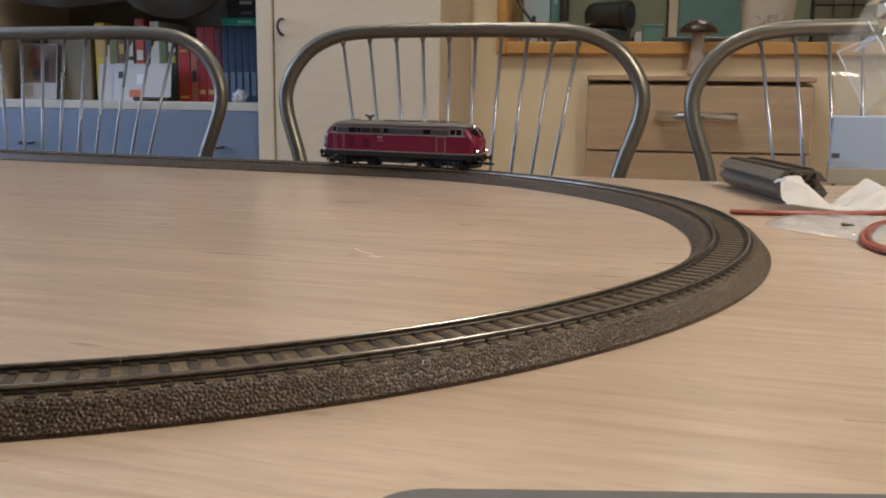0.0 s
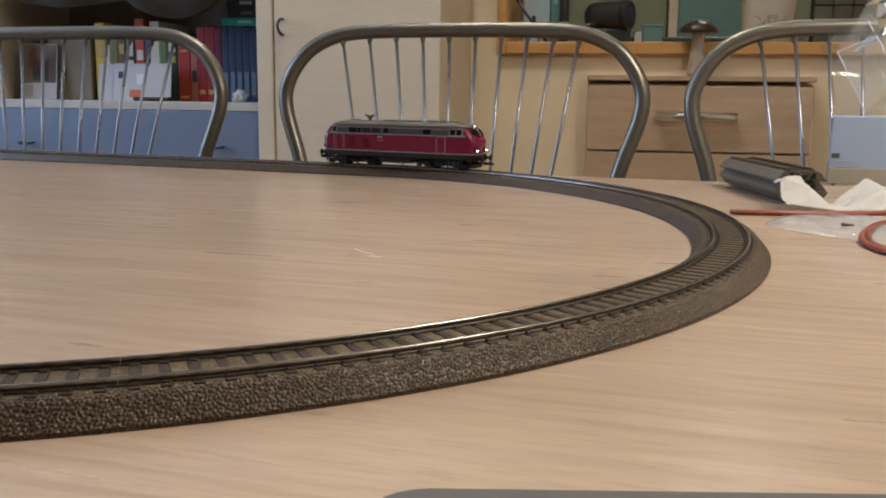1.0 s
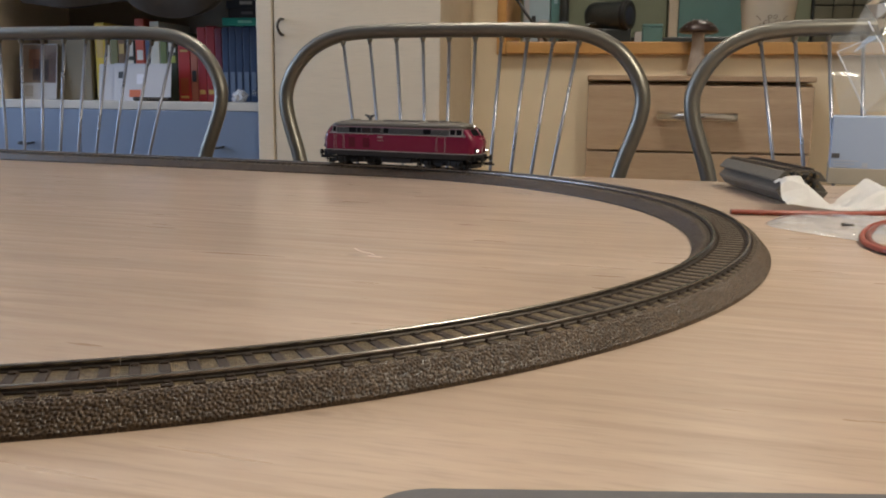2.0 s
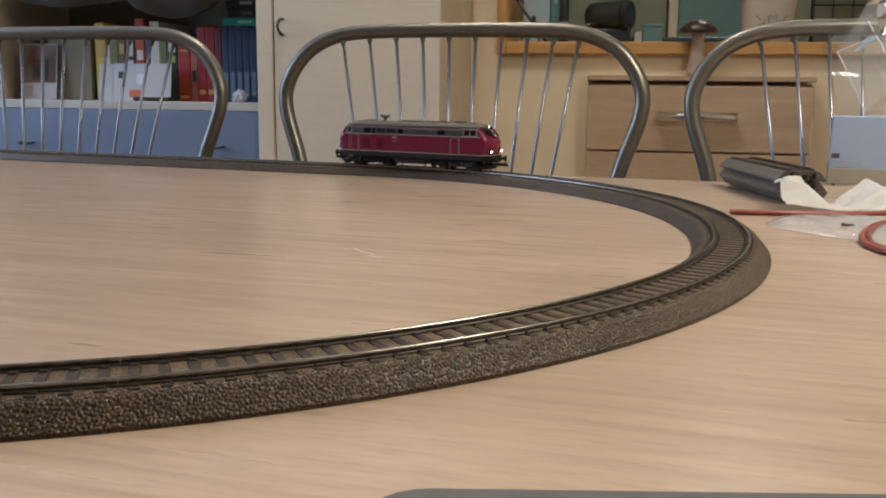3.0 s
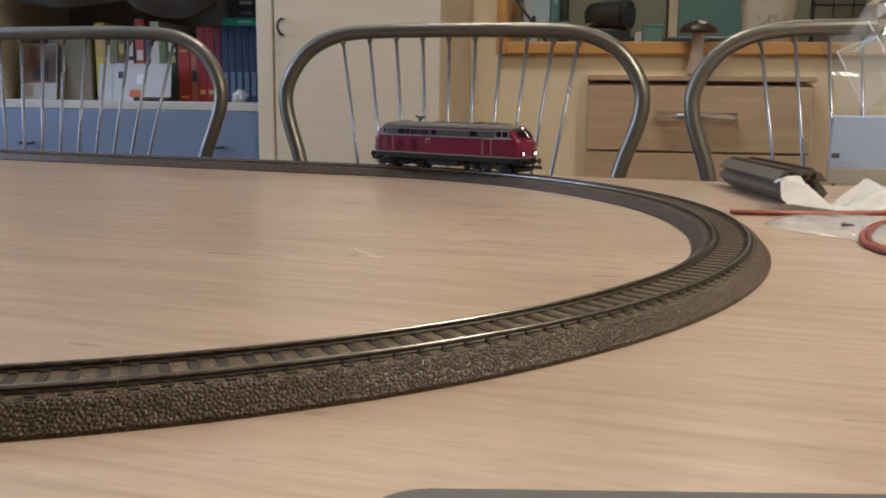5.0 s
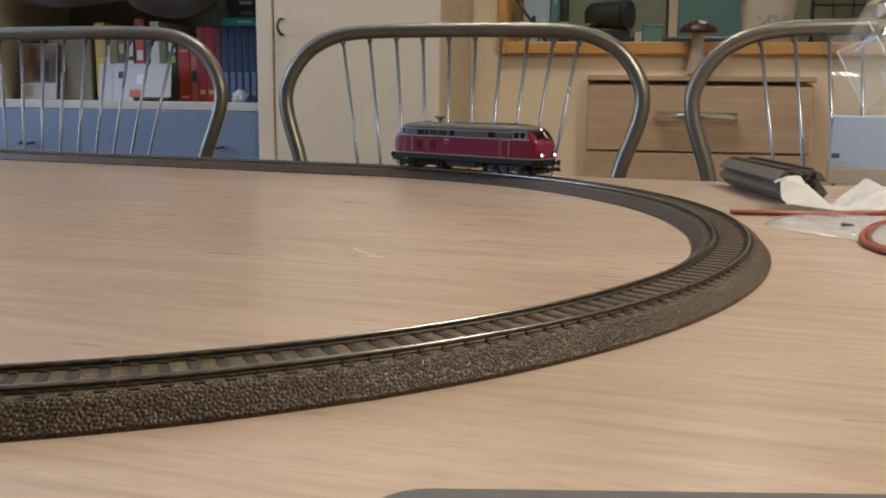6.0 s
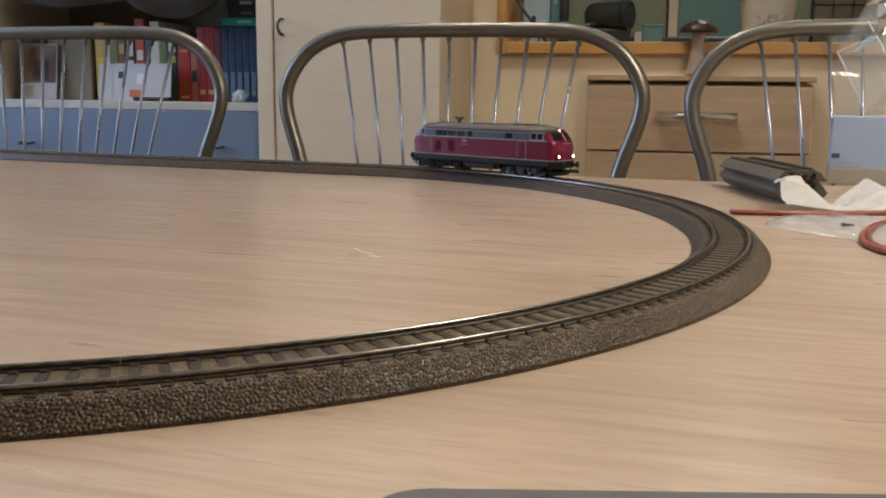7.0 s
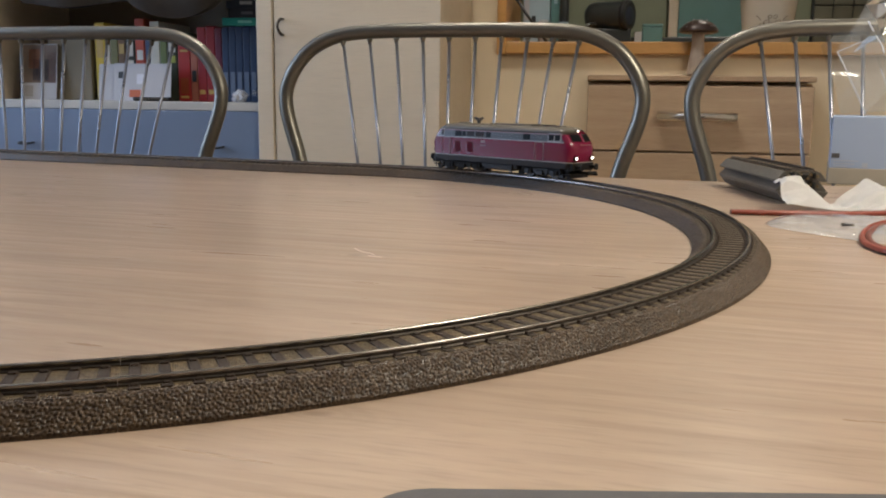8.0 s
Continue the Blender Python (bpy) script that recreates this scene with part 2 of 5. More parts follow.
def add_box(bm, x0, x1, y0, y1, z0, z1, bevel=0.0, seg=1, m=None):
    mm = Matrix.Translation(((x0 + x1) / 2, (y0 + y1) / 2, (z0 + z1) / 2)) @ Matrix.Diagonal((abs(x1 - x0), abs(y1 - y0), abs(z1 - z0), 1))
    if m is not None:
        mm = m @ mm
    vs = bmesh.ops.create_cube(bm, size=1.0, matrix=mm)["verts"]
    if bevel:
        es = list({e for v in vs for e in v.link_edges})
        bmesh.ops.bevel(bm, geom=es, offset=bevel, segments=seg, profile=0.5, affect="EDGES")
    return bm


def box(x0, x1, y0, y1, z0, z1, bevel=0.0, seg=1, m=None):
    return add_box(bmesh.new(), x0, x1, y0, y1, z0, z1, bevel, seg, m)


def add_cyl(bm, r, depth, m, seg=16, r2=None):
    bmesh.ops.create_cone(bm, cap_ends=True, segments=seg, radius1=r, radius2=r if r2 is None else r2, depth=depth, matrix=m)
    return bm


def add_sweep(bm, profile, frames, closed_profile=True, caps=True):
    """Sweeps a profile of (side, up) through frames of (origin, side, up)."""
    rings = []
    for o, sx, up in frames:
        rings.append([bm.verts.new(Vector(o) + Vector(sx) * a + Vector(up) * b) for a, b in profile])
    k = len(profile)
    for r0, r1 in zip(rings, rings[1:]):
        for i in range(k if closed_profile else k - 1):
            j = (i + 1) % k
            bm.faces.new((r0[i], r0[j], r1[j], r1[i]))
    if caps and closed_profile:
        bm.faces.new(list(reversed(rings[0])))
        bm.faces.new(rings[-1])
    bmesh.ops.recalc_face_normals(bm, faces=bm.faces)
    return bm


def add_tube(bm, pts, r, seg=12):
    pts = [Vector(p) for p in pts]
    frames = []
    ref = None
    for i, p in enumerate(pts):
        t = (pts[min(i + 1, len(pts) - 1)] - pts[max(i - 1, 0)]).normalized()
        if ref is None:
            ref = t.orthogonal().normalized()
        ref = (ref - t * ref.dot(t)).normalized()
        frames.append((p, ref, t.cross(ref)))
    prof = [(r * math.cos(2 * math.pi * i / seg), r * math.sin(2 * math.pi * i / seg)) for i in range(seg)]
    return add_sweep(bm, prof, frames)


def add_lathe(bm, profile, seg=24, m=None):
    """Turns (radius, height) pairs round z."""
    rings = []
    for r, z in profile:
        rings.append([bm.verts.new((r * math.cos(2 * math.pi * i / seg), r * math.sin(2 * math.pi * i / seg), z)) for i in range(seg)])
    made = [v for ring in rings for v in ring]
    for r0, r1 in zip(rings, rings[1:]):
        for i in range(seg):
            j = (i + 1) % seg
            bm.faces.new((r0[i], r0[j], r1[j], r1[i]))
    bm.faces.new(list(reversed(rings[0])))
    bm.faces.new(rings[-1])
    if m is not None:
        bmesh.ops.transform(bm, matrix=m, verts=made)
    bmesh.ops.recalc_face_normals(bm, faces=bm.faces)
    return bm


def smooth_line(pts, n=8):
    """A Catmull-Rom line through points."""
    pts = [Vector(p) for p in pts]
    full = [pts[0] * 2 - pts[1], *pts, pts[-1] * 2 - pts[-2]]
    out = []
    for i in range(1, len(full) - 2):
        p0, p1, p2, p3 = full[i - 1:i + 3]
        for k in range(n):
            t = k / n
            out.append(0.5 * (2 * p1 + (p2 - p0) * t + (2 * p0 - 5 * p1 + 4 * p2 - p3) * t * t + (3 * p1 - p0 - 3 * p2 + p3) * t ** 3))
    out.append(pts[-1])
    return out


def slab(name, s0, s1, d0, d1, z0, z1, mat, label, category):
    """A piece of the setting, in the room's own directions."""
    ob = part(name, box(s0, s1, d0, d1, z0, z1), mat, m=ROOM.copy())
    return tagged(ob, label, category, kind="structure")


# ---- the room ----
S0, S1, D0, D1 = -2.6, 2.2, -2.0, 3.6
slab("floor", S0, S1, D0, D1, -0.1, 0.0, M_FLOOR, "brown wooden floor boards of the dining room", "floor")
slab("ceiling", S0, S1, D0, D1, 2.5, 2.6, M_CEIL, "white painted ceiling of the dining room", "ceiling")
slab("wall_east", S1, S1 + 0.12, D0, D1, 0, 2.5, M_WALL, "plain cream plaster side wall", "wall")
slab("wall_south", S0, S1, D0 - 0.12, D0, 0, 2.5, M_PANEL, "plain dark brown panelled wall", "wall")
# side wall with its window opening
wall_w = tagged(new("wall_west"), "cream plaster wall with a wide window opening", "wall", kind="structure")
wall_w.matrix_basis = ROOM.copy()
for a in ((D0, 0.24, 0, 2.5), (1.6, D1, 0, 2.5), (0.24, 1.6, 0, 0.95), (0.24, 1.6, 2.15, 2.5)):
    part("wall_piece", box(S0 - 0.12, S0, a[0], a[1], a[2], a[3]), M_WALL, wall_w)
# wall between dining room and kitchen: solid behind the cupboards, a serving hatch further on
slab("wall_north", S0, -0.2211, 2.075, 2.195, 0, 2.5, M_WALL, "cream plaster wall behind the cupboards", "wall")
slab("wall_hatch", -0.2211, 1.25, 2.075, 2.195, 0, 0.931, M_WALL, "low cream wall under the wooden worktop", "wall")
slab("wall_end", 1.25, S1, 2.075, 2.195, 0, 2.5, M_WALL, "cream plaster wall beside the hatch", "wall")
slab("wall_header", -0.2211, 1.25, 2.075, 2.195, 2.05, 2.5, M_WALL, "cream wall above the serving hatch", "wall")
slab("wall_kitchen", S0, S1, D1, D1 + 0.12, 0, 2.5, M_WALL, "plain kitchen wall far behind the hatch", "wall")


def worktop():
    t = thing("worktop", room(0.515, 2.05, 0.931), "orange beech worktop along the serving hatch", "worktop")
    part("board", box(-0.735, 0.735, 0.0, 0.36, 0.0, 0.0275, 0.003, 2), M_COUNTER, t)
    part("end_trim", box(-0.757, -0.736, 0.0, 0.36, -0.002, 0.30, 0.002), M_COUNTER, t, "upright orange wooden trim")


worktop()


def tall_cupboard():
    t = thing("tall_cupboard", room(-0.4885, 1.67, 0), "tall pale maple cupboard with a closed door", "cupboard")
    w = 0.1846
    part("carcass", box(-w, w, 0.019, 0.40, 0.0, 2.15, 0.002), M_CUP, t)
    part("stile", box(-w, -0.1515, -0.002, 0.0185, 0.0, 2.15, 0.002), M_CUP, t)
    d = part("door", box(-0.1490, w, 0.0, 0.0185, 0.08, 2.14, 0.002), M_CUP, t)
    pts = [(-0.130, 0.0, 0.976), (-0.130, -0.014, 0.975), (-0.131, -0.022, 0.969), (-0.132, -0.025, 0.961), (-0.131, -0.022, 0.953), (-0.130, -0.014, 0.947), (-0.130, 0.0, 0.946)]
    part("door_handle", add_tube(bmesh.new(), smooth_line(pts, 5), 0.0028, 8), M_RAILSIDE, d, "small bowed metal handle", smooth=True)


tall_cupboard()


def drawer_unit():
    t = thing("drawer_unit", room(0.2108, 2.0, 0), "light oak drawer unit with a chrome bar handle", "drawer unit")
    w = 0.2395
    part("carcass", box(-w, w, 0.021, 0.074, 0.06, 0.8669, 0.002), M_DRAWER, t)
    part("top_board", box(-w - 0.002, w + 0.002, -0.004, 0.0745, 0.8712, 0.8831, 0.002), M_DRAWER, t)
    part("plinth", box(-w + 0.02, w - 0.02, 0.03, 0.072, 0.0, 0.058), M_DARKIN, t)
    zs = (0.06, 0.27, 0.48, 0.7161, 0.8636)
    for i in range(4):
        f = part("drawer_front", box(-w, w, 0.0, 0.020, zs[i] + 0.002, zs[i + 1] - 0.002, 0.002, 2), M_DRAWER, t)
        zc = zs[i + 1] - 0.0687
        bm = add_cyl(bmesh.new(), 0.0100, 0.1676, pose(-0.0043, -0.028, zc, 0, 90, 0), 16)
        for sx in (-0.080, 0.071):
            add_cyl(bm, 0.0065, 0.030, pose(sx, -0.013, zc, 90, 0, 0), 10)
        part("bar_handle", bm, M_CHROME, f, "polished chrome bar handle", smooth=True)


drawer_unit()


def shelf_unit():
    t = thing("shelf_unit", room(-1.18, 1.69, 0), "open bookshelf over blue-grey cupboard fronts", "shelf unit")
    x0, x1 = -0.72, 0.504
    part("shelf_board", box(x0, x1, 0.0, 0.38, 0.7965, 0.8135, 0.001), M_WHITE, t, "white shelf board")
    part("back_panel", box(x0, x1, 0.368, 0.38, 0.8135, 1.28), M_DARKIN, t)
    part("side_panel", box(x0 - 0.02, x0, 0.0, 0.38, 0.0, 2.1), M_CUP, t)
    part("divider", box(-0.165, -0.145, 0.01, 0.366, 0.8140, 1.28), M_CUP, t)
    part("upper_cupboard", box(x0, x1, 0.0, 0.38, 1.28, 2.1, 0.002), M_CUP, t)
    part("base_carcass", box(x0, x1, 0.02, 0.38, 0.0, 0.7960), M_BLUE, t)
    for i, (a, c) in enumerate(((x0, -0.3086), (-0.3074, 0.1014), (0.1026, x1))):
        f = part("cupboard_front", box(a, c, 0.0, 0.0185, 0.06, 0.7958, 0.001), M_BLUE, t, "blue-grey painted front")
        hx = (-0.4, -0.023, 0.408)[i]
        pts = [(hx - 0.014, 0.0, 0.7235), (hx - 0.012, -0.016, 0.7225), (hx, -0.019, 0.7215), (hx + 0.012, -0.016, 0.7225), (hx + 0.014, 0.0, 0.7235)]
        part("front_handle", add_tube(bmesh.new(), smooth_line(pts, 4), 0.0024, 8), M_GREYDARK, f, "small dark bow handle", smooth=True)


shelf_unit()


# ---- the table ----
def dining_table():
    t = thing("dining_table", EDGE @ pose(-0.15, 0.37, 0), "large pale oak dining table with a smooth top", "table")
    part("tabletop", box(-1.05, 0.85, -0.62, 0.540, TABLE - 0.032, TABLE, 0.003, 2), M_TABLE, t)
    for x in (-0.97, 0.77):
        for y in (-0.54, 0.46):
            part("leg", box(x - 0.035, x + 0.035, y - 0.035, y + 0.035, 0.0, TABLE - 0.033, 0.004), M_TABLE, t)
    pale = material("pale_scratched_varnish", (0.72, 0.62, 0.55), 0.4, vary=0.1, scale=200)
    bm = add_tube(bmesh.new(), smooth_line([(-0.0117, 0.0542, TABLE), (-0.0048, 0.0458, TABLE), (0.0016, 0.0425, TABLE), (0.0050, 0.0380, TABLE)], 5), 0.00035, 6)
    add_tube(bm, smooth_line([(0.0025, 0.0355, TABLE), (0.0060, 0.0350, TABLE), (0.0100, 0.0340, TABLE)], 5), 0.00045, 6)
    part("scratch", bm, pale, t, "small pale scratch in the top")
    for y in (-0.54, 0.46):
        part("apron", box(-0.93, 0.73, y - 0.01, y + 0.01, TABLE - 0.11, TABLE - 0.033), M_TABLE, t)


dining_table()


# ---- the railway ----
CX, CY, RAD = -0.1934, 0.5554, 0.36
END = radians(71.0)               # where the far straight begins
STEP = radians(28.6)              # one curved section
RAIL_TOP = 0.0103
HALF = 0.0193
PROFILE = [(-HALF, 0.0), (-HALF, 0.0012), (-0.0142, 0.0070), (-0.0130, 0.0077), (0.0130, 0.0077), (0.0142, 0.0070), (HALF, 0.0012), (HALF, 0.0)]
TOP_PROFILE = [(-0.0127, 0.0072), (0.0127, 0.0072), (0.0127, 0.0078), (0.0122, 0.00793), (-0.0122, 0.00793), (-0.0127, 0.0078)]
RAIL_FOOT = [(-0.0008, 0.0080), (0.0008, 0.0080), (0.0008, 0.0084), (0.00035, 0.0087), (0.00035, 0.0095), (-0.00035, 0.0095), (-0.00035, 0.0087), (-0.0008, 0.0084)]
RAIL_HEAD = [(-0.0005, 0.0095), (0.0005, 0.0095), (0.00055, 0.0101), (0.0004, 0.0103), (-0.0004, 0.0103), (-0.00055, 0.0101)]


def curve_frames(n, a0, a1, off=0.0):
    out = []
    for i in range(n + 1):
        a = a0 + (a1 - a0) * i / n
        c = Vector((math.cos(a), math.sin(a), 0))
        out.append((c * (RAD + off), c, Vector((0, 0, 1))))
    return out


def line_frames(length, n, off=0.0):
    return [(Vector((length * i / n, off, 0)), Vector((0, 1, 0)), Vector((0, 0, 1))) for i in range(n + 1)]


def sleeper_mesh():
    bm = box(-0.00150, 0.00150, -0.0126, 0.0126, 0.0060, 0.0083, 0.0002)
    for y in (-0.0099, -0.0066, 0.0066, 0.0099):
        add_box(bm, -0.0010, 0.0010, y - 0.0008, y + 0.0008, 0.0078, 0.0088, 0.0002)
    me = bpy.data.meshes.new("sleeper")
    bm.to_mesh(me)
    bm.free()
    me.materials.append(M_SLEEPER)
    return me


SLEEPER = sleeper_mesh()


def connector(bm, m):
    """The clips that stick out of a section's end."""
    add_box(bm, 0.0, 0.0040, -0.0095, -0.0070, 0.0030, 0.0075, 0.0004, 1, m)
    add_box(bm, 0.0, 0.0040, 0.0070, 0.0095, 0.0030, 0.0075, 0.0004, 1, m)
    add_box(bm, 0.0, 0.0026, -0.0045, 0.0045, 0.0012, 0.0060, 0.0004, 1, m)


def add_stones(bm, side, seed):
    """The moulded stones of one sloping side of a curved bed: low domes on a jittered lattice."""
    rng = np.random.default_rng(seed)
    edge = np.array([(HALF + 0.0001, 0.0), (HALF, 0.0012), (0.0142, 0.0070), (0.0132, 0.0076), (0.0118, 0.0079)])
    run = np.concatenate([[0.0], np.cumsum(np.hypot(*np.diff(edge, axis=0).T))])
    na, nw = 560, 30
    r_mean = RAD + side * 0.0165
    arc, wid = r_mean * STEP, run[-1]
    u = np.linspace(0.00006, arc - 0.00006, na)
    w = np.linspace(0.0, wid, nw)
    uu, ww = np.meshgrid(u, w, indexing="ij")
    cell = 0.00112
    gu, gw = int(arc / cell) + 4, int(wid / cell) + 4
    cu = (np.arange(gu)[:, None] - 1 + rng.uniform(0.2, 0.8, (gu, gw)) + 0.5 * (np.arange(gw)[None, :] % 2) - 0.25) * cell
    cw = (np.arange(gw)[None, :] - 1 + rng.uniform(0.2, 0.8, (gu, gw)) + 0.35 * np.sin(np.arange(gu) * 0.9)[:, None]) * cell
    tall = rng.uniform(0.75, 1.0, (gu, gw))
    iu, iw = (uu / cell).astype(int) + 1, (ww / cell).astype(int) + 1
    high = np.zeros_like(uu)
    for du in (-1, 0, 1):
        for dw in (-1, 0, 1):
            a, b = np.clip(iu + du, 0, gu - 1), np.clip(iw + dw, 0, gw - 1)
            d2 = ((uu - cu[a, b]) ** 2 + (ww - cw[a, b]) ** 2) / 0.00053 ** 2
            high = np.maximum(high, tall[a, b] * np.sqrt(np.clip(1 - d2, 0, 1)))
    high *= 0.00029 * np.clip(ww / 0.001, 0, 1)
    off, z = np.interp(ww, run, edge[:, 0]), np.interp(ww, run, edge[:, 1])
    rad = RAD + side * (off + high * 0.72)
    z = z + high * 0.66
    ang = uu / r_mean
    xs, ys = rad * np.cos(ang), rad * np.sin(ang)
    vs = [[bm.verts.new((xs[i, j], ys[i, j], z[i, j])) for j in range(nw)] for i in range(na)]
    for i in range(na - 1):
        for j in range(nw - 1):
            q = (vs[i][j], vs[i + 1][j], vs[i + 1][j + 1], vs[i][j + 1])
            bm.faces.new(q if side > 0 else q[::-1])


def curved_section(a0):
    t = thing("curved_track", pose(CX, CY, TABLE, 0, 0, math.degrees(a0)), "curved brown model railway track section with gravel bed", "model track", "laid track sections")
    gap = 0.00006 / RAD
    core = [(a * 0.985, z * 0.97) for a, z in PROFILE]
    bm = add_sweep(bmesh.new(), core, curve_frames(40, gap, STEP - gap))
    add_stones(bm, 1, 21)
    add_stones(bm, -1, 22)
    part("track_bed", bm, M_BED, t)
    # the top takes the paler colours that hold the lamp light
    part("bed_top", add_sweep(bmesh.new(), TOP_PROFILE, curve_frames(40, gap, STEP - gap)), M_BEDTOP_LIT, t)
    for off in (-0.00825 - 0.0005, 0.00825 + 0.0005):
        r = part("rail", add_sweep(bmesh.new(), RAIL_FOOT, curve_frames(40, gap, STEP - gap, off)), M_RAILSIDE, t)
        part("rail_head", add_sweep(bmesh.new(), RAIL_HEAD, curve_frames(40, gap, STEP - gap, off)), M_RAIL, r, "bright worn rail head")
    n = 24
    for i in range(n):
        a = STEP * (i + 0.5) / n
        s = new("sleeper", SLEEPER)
        s.parent = t
        s.matrix_basis = pose(RAD * math.cos(a), RAD * math.sin(a), 0, 0, 0, math.degrees(a) + 90)
    return t


def straight_section(m, group="laid track sections", label="straight brown model railway track section with gravel bed", length=0.1883, bed=None):
    t = thing("straight_track", m, label, "model track", group)
    part("track_bed", add_sweep(bmesh.new(), PROFILE, line_frames(length - 0.0005, 4)), bed or M_BED, t)
    part("bed_top", add_sweep(bmesh.new(), TOP_PROFILE, line_frames(length - 0.0005, 4)), M_BEDTOP_LIT, t)
    for off in (-0.00875, 0.00875):
        r = part("rail", add_sweep(bmesh.new(), RAIL_FOOT, line_frames(length - 0.0005, 4, off)), M_RAILSIDE, t)
        part("rail_head", add_sweep(bmesh.new(), RAIL_HEAD, line_frames(length - 0.0005, 4, off)), M_RAIL, r, "bright worn rail head")
    n = round(length / 0.00753)
    for i in range(n):
        s = new("sleeper", SLEEPER)
        s.parent = t
        s.matrix_basis = pose(length * (i + 0.5) / n, 0, 0)
    return t


first_curve = curved_section(END - STEP)
for k in range(1, 6):
    copy_thing(first_curve, pose(CX, CY, TABLE, 0, 0, math.degrees(END - STEP * (k + 1))))
sx, sy = CX + RAD * math.cos(END), CY + RAD * math.sin(END)
for k in range(3):
    straight_section(pose(sx - math.sin(END) * 0.1883 * k, sy + math.cos(END) * 0.1883 * k, TABLE, 0, 0, math.degrees(END) + 90))


# ---- the locomotive ----
def along(s):
    """The place on the track s metres past the start of the curve."""
    if s < 0:
        return Vector((CX + RAD * math.cos(END) + math.sin(END) * s, CY + RAD * math.sin(END) - math.cos(END) * s))
    a = END - s / RAD
    return Vector((CX + RAD * math.cos(a), CY + RAD * math.sin(a)))


PIVOT = 0.0495


def loco_pose(s):
    f, b = along(s + PIVOT), along(s - PIVOT)
    c, e = (f + b) / 2, f - b
    return pose(c.x, c.y, TABLE + RAIL_TOP, 0, 0, math.degrees(math.atan2(e.y, e.x)))


def bogie_yaw(s, side):
    m = loco_pose(s)
    f, b = along(s + side * PIVOT + 0.016), along(s + side * PIVOT - 0.016)
    e = f - b
    h = math.degrees(math.atan2(e.y, e.x))
    c = m.to_euler().z
    return h - math.degrees(c)


SHELL_Z = (0.0100, 0.0140, 0.0150, 0.0158, 0.0200, 0.0270, 0.0312, 0.0319, 0.0326, 0.0383, 0.0391, 0.0421, 0.0433, 0.0442, 0.0448, 0.0451)
SHELL_X = (0.0820, 0.0838, 0.0842, 0.0844, 0.0850, 0.0856, 0.0838, 0.0834, 0.0829, 0.0787, 0.0781, 0.0752, 0.0728, 0.0698, 0.0664, 0.0635)
SHELL_W = (0.0168, 0.0173, 0.0174, 0.0174, 0.0175, 0.0175, 0.0174, 0.0174, 0.0173, 0.0166, 0.0164, 0.0150, 0.0132, 0.0105, 0.0070, 0.0030)


def shell(zlo, zhi, xlo=-1.0, xhi=1.0, grow=0.0, keep=None, cap=False):
    """A level band of the body's skin between two heights."""
    bm = bmesh.new()
    rings = []
    for z, hx, hw in zip(SHELL_Z, SHELL_X, SHELL_W):
        if z < zlo - 1e-6 or z > zhi + 1e-6:
            continue
        hx, hw = hx + grow, hw + grow
        nose = [(hx, 0.0), (hx - 0.0002, hw * 0.35), (hx - 0.0010, hw * 0.66), (hx - 0.0024, hw * 0.89), (hx - 0.0044, hw * 0.985), (hx - 0.0070, hw)]
        k = 24
        top = nose + [(hx - 0.0070 - (2 * hx - 0.014) * i / k, hw) for i in range(1, k)] + [(-x, y) for x, y in reversed(nose)]
        ring = top + [(x, -y) for x, y in reversed(top[1:-1])]
        rings.append([bm.verts.new((x, y, z)) for x, y in ring])
    n = len(rings[0])
    for r0, r1 in zip(rings, rings[1:]):
        for i in range(n):
            j = (i + 1) % n
            f = bm.faces.new((r0[i], r0[j], r1[j], r1[i]))
    if cap:
        bm.faces.new(rings[-1])
        bm.faces.new(list(reversed(rings[0])))
    if keep:
        bad = [f for f in bm.faces if not keep(f.calc_center_median())]
        bmesh.ops.delete(bm, geom=bad, context="FACES")
    bmesh.ops.recalc_face_normals(bm, faces=bm.faces)
    return bm


def side_w(z):
    return float(np.interp(z, SHELL_Z, SHELL_W))


def side_plate(x0, x1, z0, z1, proud, side, bm=None):
    """A thin plate that follows the side wall's lean."""
    bm = bm or bmesh.new()
    vs = []
    for depth in (-0.0006, proud):
        for x, z in ((x0, z0), (x1, z0), (x1, z1), (x0, z1)):
            vs.append(bm.verts.new((x, side * (side_w(z) + depth), z)))
    for q in ((0, 1, 2, 3), (4, 5, 6, 7), (0, 1, 5, 4), (1, 2, 6, 5), (2, 3, 7, 6), (3, 0, 4, 7)):
        bm.faces.new([vs[i] for i in q])
    bmesh.ops.recalc_face_normals(bm, faces=bm.faces)
    return bm


BOGIES, WHEELS = [], []


